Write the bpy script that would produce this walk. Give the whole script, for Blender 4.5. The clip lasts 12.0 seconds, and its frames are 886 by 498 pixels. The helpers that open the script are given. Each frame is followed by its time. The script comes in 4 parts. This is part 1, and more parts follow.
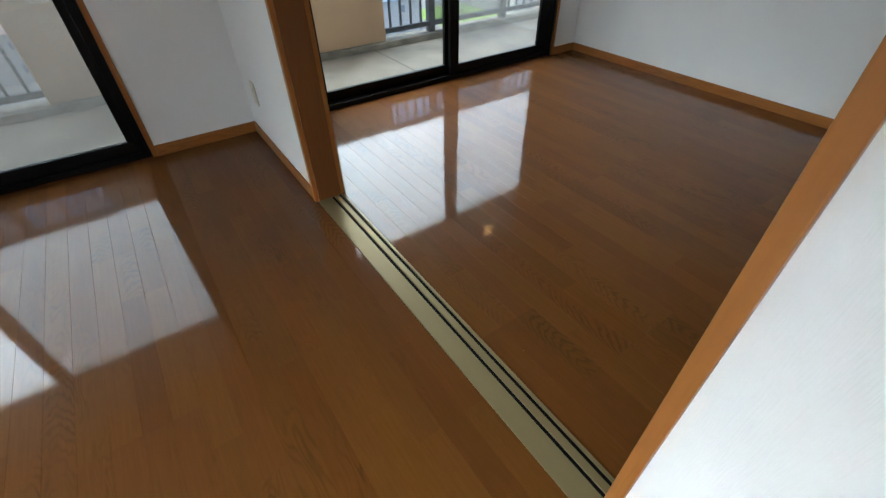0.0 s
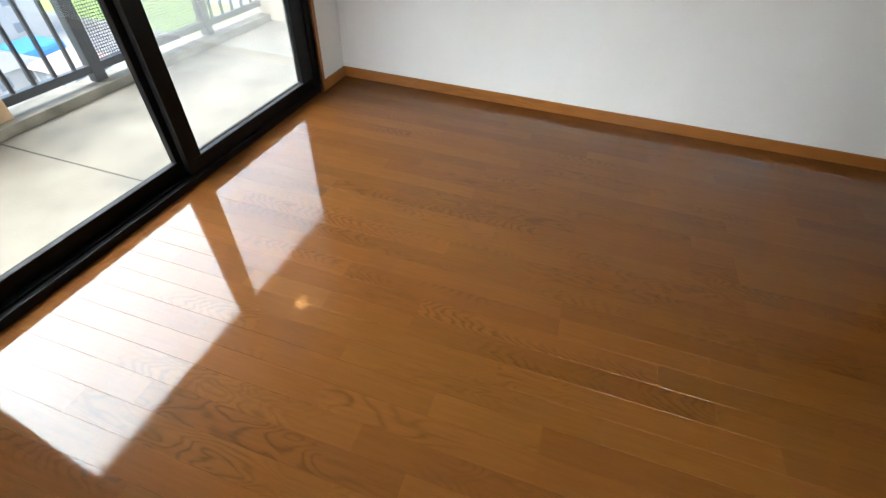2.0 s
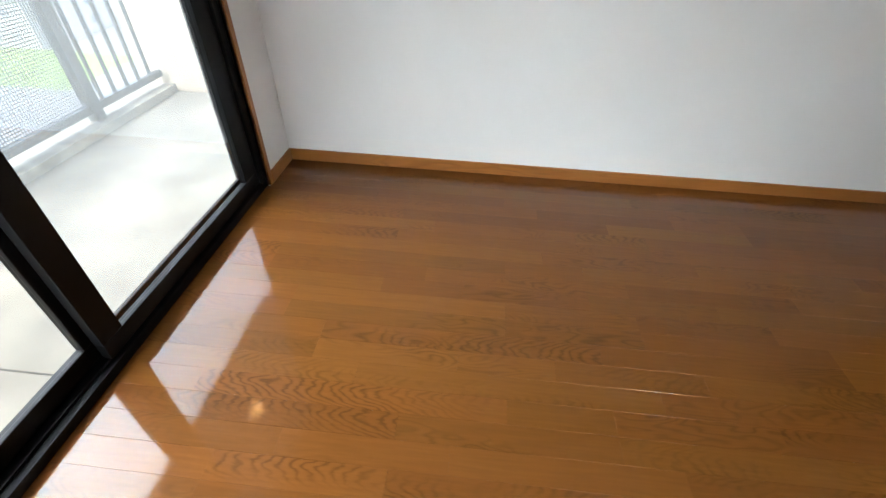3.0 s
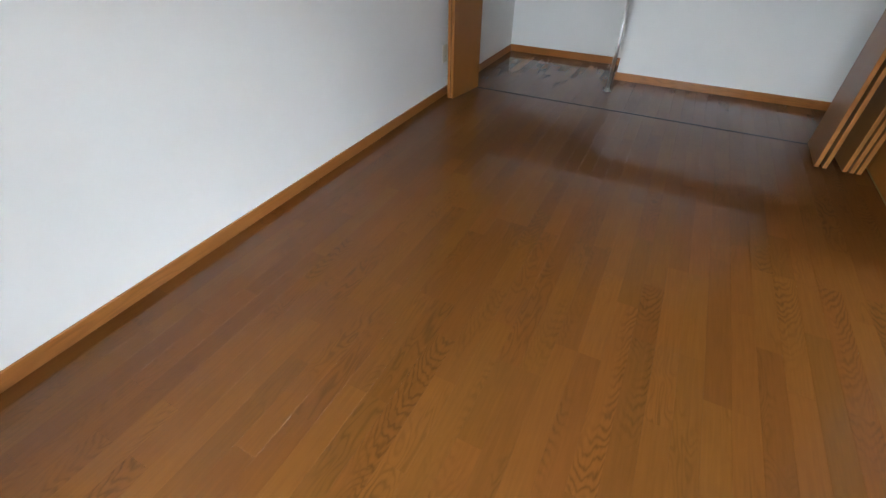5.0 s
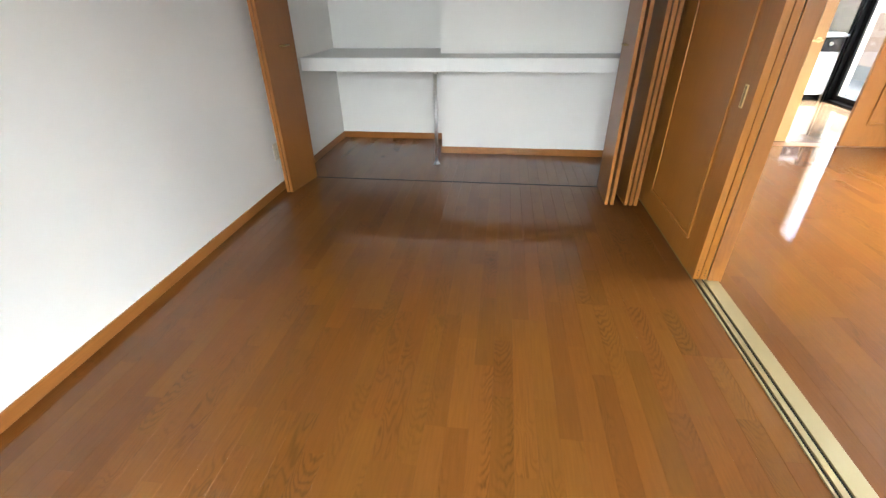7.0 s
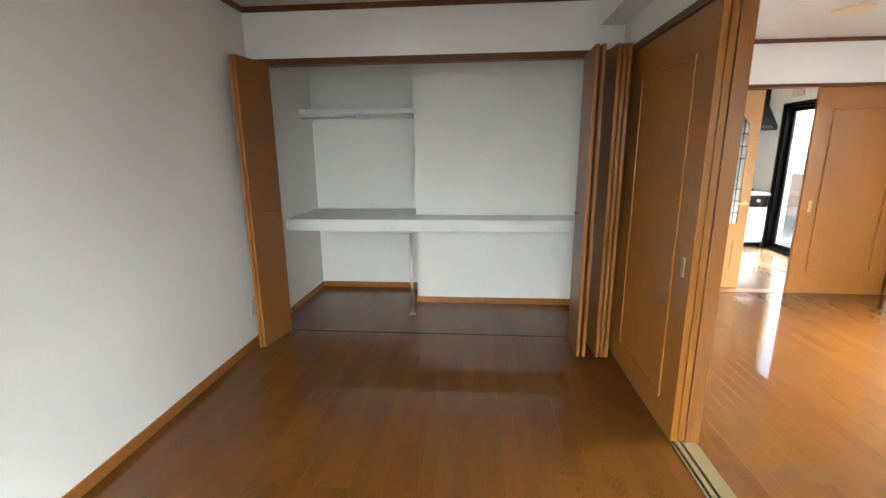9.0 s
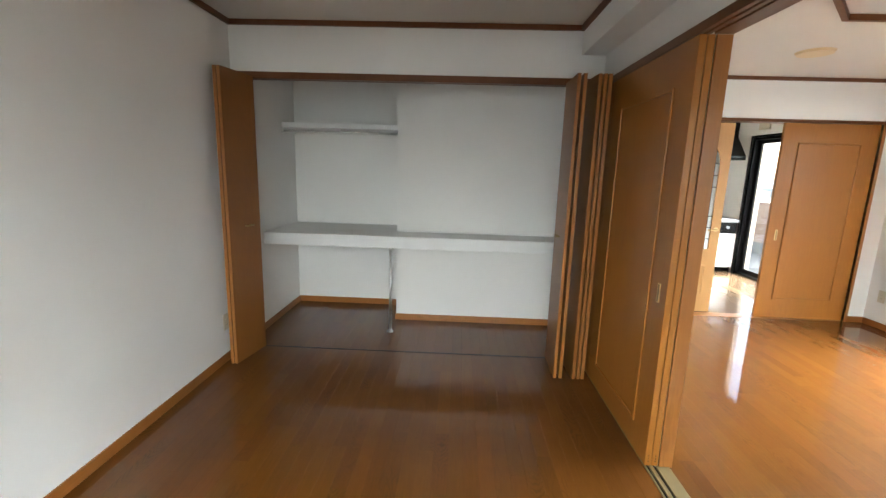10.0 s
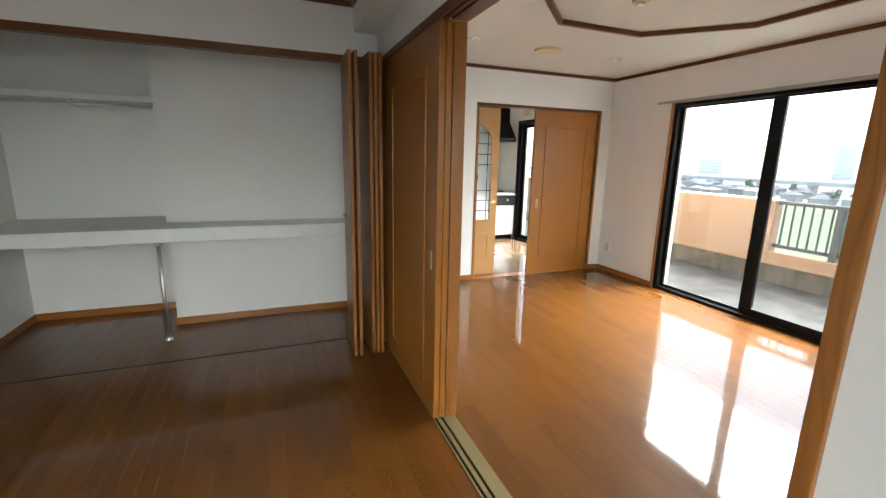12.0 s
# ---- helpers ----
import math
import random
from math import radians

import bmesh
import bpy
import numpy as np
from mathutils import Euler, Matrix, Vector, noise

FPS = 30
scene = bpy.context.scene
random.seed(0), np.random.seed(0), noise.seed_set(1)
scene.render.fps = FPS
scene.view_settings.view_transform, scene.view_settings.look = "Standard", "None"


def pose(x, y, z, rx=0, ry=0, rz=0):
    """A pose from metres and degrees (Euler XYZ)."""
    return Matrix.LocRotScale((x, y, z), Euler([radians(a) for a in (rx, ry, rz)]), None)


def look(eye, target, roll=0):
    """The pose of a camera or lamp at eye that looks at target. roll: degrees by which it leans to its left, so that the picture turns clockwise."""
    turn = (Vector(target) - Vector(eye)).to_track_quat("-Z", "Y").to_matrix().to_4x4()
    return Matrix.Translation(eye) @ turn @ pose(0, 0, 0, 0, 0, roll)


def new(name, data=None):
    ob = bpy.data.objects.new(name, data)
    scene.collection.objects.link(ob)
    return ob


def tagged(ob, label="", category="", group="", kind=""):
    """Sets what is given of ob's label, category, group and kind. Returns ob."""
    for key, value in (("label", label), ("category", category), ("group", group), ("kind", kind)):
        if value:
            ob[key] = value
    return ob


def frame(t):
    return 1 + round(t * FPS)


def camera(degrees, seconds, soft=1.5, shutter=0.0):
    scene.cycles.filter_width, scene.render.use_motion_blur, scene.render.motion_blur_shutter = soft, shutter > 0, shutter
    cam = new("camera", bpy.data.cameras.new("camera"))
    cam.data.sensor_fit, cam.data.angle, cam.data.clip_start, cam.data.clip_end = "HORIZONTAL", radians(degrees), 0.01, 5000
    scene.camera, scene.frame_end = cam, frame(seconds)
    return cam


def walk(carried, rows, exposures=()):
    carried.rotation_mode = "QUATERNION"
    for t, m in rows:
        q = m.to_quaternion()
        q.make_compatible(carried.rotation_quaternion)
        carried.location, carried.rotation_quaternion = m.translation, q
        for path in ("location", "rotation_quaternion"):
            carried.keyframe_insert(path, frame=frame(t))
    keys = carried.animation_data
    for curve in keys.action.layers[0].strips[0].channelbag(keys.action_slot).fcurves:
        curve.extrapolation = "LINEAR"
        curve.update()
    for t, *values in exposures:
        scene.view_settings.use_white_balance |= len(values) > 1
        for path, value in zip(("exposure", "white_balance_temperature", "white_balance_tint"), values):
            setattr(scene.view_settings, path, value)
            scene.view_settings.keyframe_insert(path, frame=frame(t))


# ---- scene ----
cam = camera(91.9, 12.0, soft=1.4)
PATH = [
    (0, (-0.594, 0.756, 1.141), (0.263, 2.012, -0.158), -0.8),
    (0.5, (-0.398, 1.098, 1.127), (0.603, 2.157, -0.242), -0.3),
    (1, (-0.239, 1.442, 1.116), (1.033, 2.096, -0.282), 1.9),
    (1.5, (-0.019, 1.715, 1.098), (1.255, 2.216, -0.359), -0.7),
    (2, (0.188, 1.999, 1.109), (1.588, 2.404, -0.26), 3.1),
    (2.5, (0.428, 2.213, 1.121), (1.969, 2.504, -0.119), 1.0),
    (2.7, (0.53, 2.318, 1.118), (2.075, 2.546, -0.132), 1.1),
    (4.3, (1.16, 2.862, 1.115), (2.375, 2.008, -0.224), 2.0),
    (4.5, (1.169, 2.893, 1.137), (2.197, 1.815, -0.198), 0.3),
    (5, (1.136, 2.866, 1.158), (1.845, 1.481, -0.098), 0.4),
    (5.5, (1.098, 2.858, 1.17), (1.789, 1.446, -0.065), -1.6),
    (6, (1.055, 2.843, 1.184), (1.609, 1.379, -0.061), -1.3),
    (6.5, (1.028, 2.823, 1.188), (1.35, 1.289, -0.053), -1.3),
    (7, (1.016, 2.812, 1.263), (1.251, 1.102, 0.254), -0.9),
    (7.2, (1.039, 2.832, 1.223), (1.251, 1.048, 0.344), -0.3),
    (8.8, (0.933, 2.81, 1.425), (1.12, 0.883, 0.923), -1.1),
    (9, (0.969, 2.82, 1.427), (1.132, 0.875, 0.987), -0.5),
    (9.5, (0.98, 2.821, 1.442), (1.135, 0.857, 1.096), 0.8),
    (10, (0.983, 2.815, 1.449), (1.049, 0.85, 1.08), 1.7),
    (10.5, (0.949, 2.802, 1.43), (0.795, 0.852, 1.011), 1.5),
    (11, (0.875, 2.795, 1.428), (0.516, 0.87, 1.019), 0.9),
    (11.5, (0.794, 2.812, 1.427), (0.22, 0.933, 1.051), 0.2),
    (12, (0.755, 2.827, 1.42), (0.028, 1.012, 1.0), 1.2),
]

EXPOSURES = [(0, 1.78, 5850, 2), (0.5, 2.15, 6000, 3), (1.5, 2.65, 6250, 5), (2.5, 2.85, 6150, 5), (4.5, 2.8, 5800, 6), (5.5, 2.98, 6000, 7), (7, 3.48, 6300, 6), (9.5, 3.1, 6350, 4), (10.5, 3.0, 6400, 4), (11, 2.95, 6450, 4), (11.5, 2.85, 6450, 4), (12, 2.55, 6450, 3)]
walk(cam, [(t, look(eye, target, roll)) for t, eye, target, roll in PATH], EXPOSURES)

# ---------------------------------------------------------------- world, sun
world = bpy.data.worlds.new("world")
scene.world = world
world.use_nodes = True
wn = world.node_tree.nodes
sky = wn.new("ShaderNodeTexSky")
sky.sky_type = "NISHITA"
sky.sun_disc = False
sky.sun_elevation = radians(60)
sky.sun_rotation = radians(250)
sky.dust_density = 2.5
sky.ozone_density = 0.6
wn["Background"].inputs["Strength"].default_value = 0.15
world.node_tree.links.new(sky.outputs[0], wn["Background"].inputs["Color"])
sun = new("sun", bpy.data.lights.new("sun", "SUN"))
sun.data.energy, sun.data.angle, sun.data.color = 0.5, radians(25), (1.0, 0.95, 0.88)
sun.matrix_world = look((-20, 8, 24), (0, 0, 0))

# sky light that enters over the balcony parapet, in the balcony's open side
day = new("balcony_daylight", bpy.data.lights.new("balcony_daylight", "AREA"))
day.data.shape, day.data.size, day.data.size_y = "RECTANGLE", 12.6, 1.42
day.data.energy, day.data.color = 64, (0.985, 0.985, 0.965)
day.data.spread = radians(108)
day.matrix_world = look((0.8, 5.13, 1.832), (0.8, 4.13, 0.87))

# the same over the terrace
day2 = new("terrace_daylight", bpy.data.lights.new("terrace_daylight", "AREA"))
day2.data.shape, day2.data.size, day2.data.size_y = "RECTANGLE", 11.0, 3.0
day2.data.spread = radians(95)
day2.data.energy, day2.data.color = 360, (0.97, 0.985, 1.0)
day2.matrix_world = look((-5.6, -2.5, 3.98), (-3.3, -2.5, 2.75))


# ---------------------------------------------------------------- materials
def material(name, color, rough=0.5, metal=0.0, vary=0.0, scale=6.0, bump=0.0, bump_scale=200.0, coat=0.0, stretch=(1, 1, 1), spec=0.5):
    """A surface with broad colour variation, fine relief and uneven gloss."""
    m = bpy.data.materials.new(name)
    m.use_nodes = True
    n, l = m.node_tree.nodes, m.node_tree.links
    b = n["Principled BSDF"]
    b.inputs["Base Color"].default_value = (*color, 1)
    b.inputs["Roughness"].default_value = rough
    b.inputs["Metallic"].default_value = metal
    b.inputs["Coat Weight"].default_value = coat
    b.inputs["Specular IOR Level"].default_value = spec
    geo = n.new("ShaderNodeNewGeometry")
    sc = n.new("ShaderNodeMapping")
    sc.inputs["Scale"].default_value = stretch
    l.new(geo.outputs["Position"], sc.inputs["Vector"])
    if vary:
        big = n.new("ShaderNodeTexNoise")
        big.inputs["Scale"].default_value = scale
        big.inputs["Detail"].default_value = 6
        l.new(sc.outputs[0], big.inputs["Vector"])
        ramp = n.new("ShaderNodeMapRange")
        ramp.inputs["From Min"].default_value, ramp.inputs["From Max"].default_value = 0.3, 0.7
        ramp.inputs["To Min"].default_value, ramp.inputs["To Max"].default_value = 1 - vary, 1 + vary
        l.new(big.outputs["Fac"], ramp.inputs["Value"])
        mul = n.new("ShaderNodeMix")
        mul.data_type, mul.blend_type = "RGBA", "MULTIPLY"
        mul.inputs["Factor"].default_value = 1
        mul.inputs[6].default_value = (*color, 1)
        l.new(ramp.outputs[0], mul.inputs[7])
        l.new(mul.outputs[2], b.inputs["Base Color"])
        rr = n.new("ShaderNodeMapRange")
        rr.inputs["To Min"].default_value, rr.inputs["To Max"].default_value = rough * 0.75, min(1, rough * 1.25)
        l.new(big.outputs["Fac"], rr.inputs["Value"])
        l.new(rr.outputs[0], b.inputs["Roughness"])
    if bump:
        fine = n.new("ShaderNodeTexNoise")
        fine.inputs["Scale"].default_value = bump_scale
        fine.inputs["Detail"].default_value = 4
        l.new(sc.outputs[0], fine.inputs["Vector"])
        bp = n.new("ShaderNodeBump")
        bp.inputs["Strength"].default_value = bump
        bp.inputs["Distance"].default_value = 0.002
        l.new(fine.outputs["Fac"], bp.inputs["Height"])
        l.new(bp.outputs[0], b.inputs["Normal"])
    return m


def cathedral(n, l, rnd, figure, along):
    """Arched flat-sawn figure on some of the planks, laid over the straight figure."""
    def calc(op, a, b, c=None):
        q = n.new("ShaderNodeMath")
        q.operation = op
        for i, v in enumerate((a, b) if c is None else (a, b, c)):
            if isinstance(v, (int, float)):
                q.inputs[i].default_value = v
            else:
                l.new(v, q.inputs[i])
        return q.outputs[0]
    uv = n.new("ShaderNodeTexCoord")
    cut = n.new("ShaderNodeSeparateXYZ")
    l.new(uv.outputs["UV"], cut.inputs[0])
    bend = n.new("ShaderNodeTexNoise")
    bend.inputs["Scale"].default_value = 30.0
    bend.inputs["Detail"].default_value = 3.0
    l.new(along, bend.inputs["Vector"])
    lot = calc("FRACT", calc("MULTIPLY", rnd, 13.7), 0)
    u = calc("SUBTRACT", cut.outputs[0], calc("MULTIPLY_ADD", lot, 0.05, -0.025))
    arch = calc("MULTIPLY_ADD", calc("MULTIPLY", u, u), 34.0, cut.outputs[1])
    phase = calc("MULTIPLY_ADD", arch, 165.0, calc("MULTIPLY", bend.outputs["Fac"], 22.0))
    line = calc("POWER", calc("MULTIPLY_ADD", calc("SINE", phase, 0), 0.5, 0.5), 2.5)
    field = n.new("ShaderNodeTexNoise")
    field.inputs["Scale"].default_value = 7.0
    l.new(along, field.inputs["Vector"])
    here = n.new("ShaderNodeMapRange")
    here.inputs["From Min"].default_value, here.inputs["From Max"].default_value = 0.47, 0.66
    l.new(field.outputs["Fac"], here.inputs["Value"])
    some = calc("GREATER_THAN", calc("FRACT", calc("MULTIPLY", rnd, 7.3), 0), 0.70)
    arches = calc("MULTIPLY", calc("MULTIPLY", line, here.outputs[0]), some)
    return calc("MAXIMUM", figure, calc("MULTIPLY", arches, 1.1))


def wood(name, dark, light, rough, axis="z", island=False, plank=False, coat=0.0, coat_rough=0.05, contrast=1.0):
    """Grained wood. axis: the way the grain runs. plank: each piece has its own shade and its own cut of the grain."""
    m = bpy.data.materials.new(name)
    m.use_nodes = True
    n, l = m.node_tree.nodes, m.node_tree.links
    b = n["Principled BSDF"]
    geo = n.new("ShaderNodeNewGeometry")
    if island:
        rnd = geo.outputs["Random Per Island"]
    else:
        rnd = n.new("ShaderNodeObjectInfo").outputs["Random"]
    shift = n.new("ShaderNodeVectorMath")
    shift.operation = "MULTIPLY_ADD"
    comb = n.new("ShaderNodeCombineXYZ")
    for i in range(3):
        l.new(rnd, comb.inputs[i])
    shift.inputs[1].default_value = (37.0, 91.0, 53.0)
    l.new(comb.outputs[0], shift.inputs[0])
    l.new(geo.outputs["Position"], shift.inputs[2])
    stretched = n.new("ShaderNodeMapping")
    q = 0.24 if plank else 0.13
    k = {"x": (q, 1, 1), "y": (1, q, 1), "z": (1, 1, q)}[axis]
    stretched.inputs["Scale"].default_value = k
    l.new(shift.outputs[0], stretched.inputs["Vector"])
    # broad figure: bent contour lines of a stretched noise
    fig = n.new("ShaderNodeTexNoise")
    fig.inputs["Scale"].default_value = 11.0
    fig.inputs["Detail"].default_value = 2.0
    fig.inputs["Distortion"].default_value = 0.4
    l.new(stretched.outputs[0], fig.inputs["Vector"])
    rings = n.new("ShaderNodeMath")
    rings.operation = "MULTIPLY"
    rings.inputs[1].default_value = 100.0 if plank else 75.0
    l.new(fig.outputs["Fac"], rings.inputs[0])
    wave = n.new("ShaderNodeMath")
    wave.operation = "SINE"
    l.new(rings.outputs[0], wave.inputs[0])
    half = n.new("ShaderNodeMath")
    half.operation = "MULTIPLY_ADD"
    half.inputs[1].default_value, half.inputs[2].default_value = 0.5, 0.5
    l.new(wave.outputs[0], half.inputs[0])
    sine = n.new("ShaderNodeMath")
    sine.operation = "POWER"
    sine.inputs[1].default_value = 3.0
    l.new(half.outputs[0], sine.inputs[0])
    # only some regions show the figure strongly
    mask = n.new("ShaderNodeTexNoise")
    mask.inputs["Scale"].default_value = 5.0
    l.new(stretched.outputs[0], mask.inputs["Vector"])
    mr = n.new("ShaderNodeMapRange")
    mr.inputs["From Min"].default_value, mr.inputs["From Max"].default_value = (0.54, 0.74) if plank else (0.42, 0.62)
    l.new(mask.outputs["Fac"], mr.inputs["Value"])
    figm = n.new("ShaderNodeMath")
    figm.operation = "MULTIPLY"
    l.new(sine.outputs[0], figm.inputs[0])
    l.new(mr.outputs[0], figm.inputs[1])
    figure = figm.outputs[0]
    if plank:
        figure = cathedral(n, l, rnd, figure, stretched.outputs[0])
    # fine pores
    pores = n.new("ShaderNodeTexNoise")
    pores.inputs["Scale"].default_value = 130.0
    pores.inputs["Detail"].default_value = 3.0
    drawn = n.new("ShaderNodeMapping")
    drawn.inputs["Scale"].default_value = [(0.25 if plank else 0.4) if v < 1 else 1 for v in k]
    l.new(stretched.outputs[0], drawn.inputs["Vector"])
    l.new(drawn.outputs[0], pores.inputs["Vector"])
    add = n.new("ShaderNodeMath")
    add.operation = "MULTIPLY_ADD"
    add.inputs[1].default_value = -(0.30 if plank else 0.26) * contrast
    add.inputs[2].default_value = 0.52 if plank else 0.46
    l.new(figure, add.inputs[0])
    add2 = n.new("ShaderNodeMath")
    add2.operation = "MULTIPLY_ADD"
    add2.inputs[1].default_value = 0.34 if plank else 0.36
    l.new(pores.outputs["Fac"], add2.inputs[0])
    l.new(add.outputs[0], add2.inputs[2])
    col = n.new("ShaderNodeMix")
    col.data_type = "RGBA"
    col.inputs[6].default_value, col.inputs[7].default_value = (*dark, 1), (*light, 1)
    l.new(add2.outputs[0], col.inputs["Factor"])
    out = col.outputs[2]
    if plank:
        hs = n.new("ShaderNodeHueSaturation")
        val = n.new("ShaderNodeMapRange")
        val.inputs["To Min"].default_value, val.inputs["To Max"].default_value = 0.88, 1.11
        l.new(rnd, val.inputs["Value"])
        l.new(val.outputs[0], hs.inputs["Value"])
        hue = n.new("ShaderNodeMath")
        hue.operation = "FRACT"
        turn = n.new("ShaderNodeMath")
        turn.operation = "MULTIPLY"
        turn.inputs[1].default_value = 23.1
        l.new(rnd, turn.inputs[0])
        l.new(turn.outputs[0], hue.inputs[0])
        tone = n.new("ShaderNodeMapRange")
        tone.inputs["To Min"].default_value, tone.inputs["To Max"].default_value = 0.497, 0.503
        l.new(hue.outputs[0], tone.inputs["Value"])
        l.new(tone.outputs[0], hs.inputs["Hue"])
        l.new(out, hs.inputs["Color"])
        out = hs.outputs[0]
    l.new(out, b.inputs["Base Color"])
    b.inputs["Roughness"].default_value = rough
    b.inputs["Specular IOR Level"].default_value = 0.03 if plank else 0.3
    b.inputs["Coat Weight"].default_value = coat
    b.inputs["Coat Roughness"].default_value = coat_rough
    b.inputs["Coat IOR"].default_value = 1.41 if plank else 1.5
    wob = n.new("ShaderNodeTexNoise")
    wob.inputs["Scale"].default_value = 9.0
    wob.inputs["Detail"].default_value = 3.0
    l.new(geo.outputs["Position"], wob.inputs["Vector"])
    hsum = n.new("ShaderNodeMath")
    hsum.operation = "MULTIPLY_ADD"
    hsum.inputs[1].default_value = 0.12
    l.new(pores.outputs["Fac"], hsum.inputs[0])
    l.new(wob.outputs["Fac"], hsum.inputs[2])
    bp = n.new("ShaderNodeBump")
    bp.inputs["Strength"].default_value = 0.17 if plank else 0.12
    bp.inputs["Distance"].default_value = 0.0025
    l.new(hsum.outputs[0], bp.inputs["Height"])
    l.new(bp.outputs[0], b.inputs["Normal"])
    if plank:
        lacquer = n.new("ShaderNodeBump")
        lacquer.inputs["Strength"].default_value = 0.012
        lacquer.inputs["Distance"].default_value = 0.0025
        l.new(wob.outputs["Fac"], lacquer.inputs["Height"])
        l.new(lacquer.outputs[0], b.inputs["Coat Normal"])
    else:
        l.new(bp.outputs[0], b.inputs["Coat Normal"])
    return m


def wallpaper(name, color):
    """Vinyl wallpaper with a fine vertical rib and slight unevenness."""
    m = material(name, color, rough=0.75, vary=0.025, scale=1.7, spec=0.25)
    n, l = m.node_tree.nodes, m.node_tree.links
    geo = n.new("ShaderNodeNewGeometry")
    mp = n.new("ShaderNodeMapping")
    mp.inputs["Scale"].default_value = (400, 400, 34)
    l.new(geo.outputs["Position"], mp.inputs["Vector"])
    t = n.new("ShaderNodeTexNoise")
    t.inputs["Scale"].default_value = 1.0
    t.inputs["Detail"].default_value = 3
    l.new(mp.outputs[0], t.inputs["Vector"])
    bp = n.new("ShaderNodeBump")
    bp.inputs["Strength"].default_value = 0.3
    bp.inputs["Distance"].default_value = 0.0015
    l.new(t.outputs["Fac"], bp.inputs["Height"])
    l.new(bp.outputs[0], n["Principled BSDF"].inputs["Normal"])
    return m


def glass(name, tint=(0.97, 0.985, 0.98)):
    m = bpy.data.materials.new(name)
    m.use_nodes = True
    b = m.node_tree.nodes["Principled BSDF"]
    b.inputs["Base Color"].default_value = (*tint, 1)
    b.inputs["Roughness"].default_value = 0.0
    b.inputs["Transmission Weight"].default_value = 1.0
    b.inputs["IOR"].default_value = 1.45
    return m


def glow(name, color, strength):
    m = bpy.data.materials.new(name)
    m.use_nodes = True
    b = m.node_tree.nodes["Principled BSDF"]
    b.inputs["Base Color"].default_value = (*color, 1)
    b.inputs["Emission Color"].default_value = (*color, 1)
    b.inputs["Emission Strength"].default_value = strength
    return m


FLOOR_DARK, FLOOR_LIGHT = (0.032, 0.0105, 0.0018), (0.158, 0.0578, 0.0108)
M_PLANK = wood("floor_plank", FLOOR_DARK, FLOOR_LIGHT, 0.45, "y", plank=True, coat=1.0, coat_rough=0.06)
M_PLANK_REST = wood("floor_plank_rest", FLOOR_DARK, FLOOR_LIGHT, 0.45, "y", island=True, plank=True, coat=1.0, coat_rough=0.06)
# same floor wood with the kitchen's bright window reflection put into its colour
M_PLANK_BRIGHT = wood("brightened_floor_plank", (0.07, 0.042, 0.024), (0.17, 0.105, 0.058), 0.45, "y", island=True, plank=True, coat=1.0, coat_rough=0.05)
M_JOINT = material("floor_joint", (0.05, 0.02, 0.008), 0.5, vary=0.1)
M_TRIM_X = wood("trim_wood_x", (0.15, 0.055, 0.012), (0.39, 0.152, 0.034), 0.35, "x", coat=0.3, coat_rough=0.2, contrast=1.1)
M_TRIM_Y = wood("trim_wood_y", (0.15, 0.055, 0.012), (0.39, 0.152, 0.034), 0.35, "y", coat=0.3, coat_rough=0.2, contrast=1.1)
M_TRIM_Z = wood("trim_wood_z", (0.15, 0.055, 0.012), (0.39, 0.152, 0.034), 0.35, "z", coat=0.3, coat_rough=0.2, contrast=1.1)
M_DOOR = wood("door_wood", (0.20, 0.068, 0.010), (0.385, 0.149, 0.022), 0.36, "z", coat=0.25, coat_rough=0.25, contrast=0.5)
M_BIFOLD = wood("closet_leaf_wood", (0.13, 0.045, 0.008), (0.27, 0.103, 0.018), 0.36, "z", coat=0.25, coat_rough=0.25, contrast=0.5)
M_DARK_X = wood("dark_trim_x", (0.07, 0.024, 0.007), (0.16, 0.058, 0.017), 0.4, "x", contrast=0.5)
M_DARK_Y = wood("dark_trim_y", (0.07, 0.026, 0.010), (0.17, 0.068, 0.024), 0.4, "y", contrast=0.5)
M_WALL = wallpaper("white_wallpaper", (0.765, 0.755, 0.73))
M_CEIL = material("ceiling_paper", (0.62, 0.60, 0.56), 0.8, vary=0.02, scale=2, bump=0.3, bump_scale=160, spec=0.2)
M_SHELF = material("shelf_paint", (0.74, 0.74, 0.73), 0.5, vary=0.03, bump=0.05)
M_BLACK = material("black_aluminium", (0.005, 0.005, 0.0055), 0.4, vary=0.2, scale=20, spec=0.14)
M_RUBBER = material("black_rubber", (0.005, 0.005, 0.005), 0.7, vary=0.1, spec=0.12)
M_GLASS = glass("window_glass")
M_CHROME = material("chrome", (0.82, 0.82, 0.80), 0.33, 1.0, vary=0.04, scale=30)
M_BRASS = material("brass", (0.85, 0.66, 0.32), 0.38, 1.0, vary=0.08, scale=40)
M_OLDBRASS = material("antique_brass", (0.36, 0.25, 0.11), 0.45, 1.0, vary=0.15, scale=40)
M_SILL = material("gold_anodised_aluminium", (0.265, 0.21, 0.102), 0.4, 0.5, vary=0.06, scale=12, bump=0.05, stretch=(1, 0.05, 1))
M_PLASTIC = material("ivory_plastic", (0.60, 0.54, 0.42), 0.4, vary=0.02)
M_CONC = material("balcony_concrete", (0.27, 0.24, 0.192), 0.8, vary=0.26, scale=3.0, bump=0.35, bump_scale=90)
# base colour darkened to offset the strong terrace area lamp; stains vary it
M_TERRACE_CONC = material("terrace_concrete", (0.040, 0.041, 0.040), 0.85, vary=0.85, scale=3.2, bump=0.25, bump_scale=70)
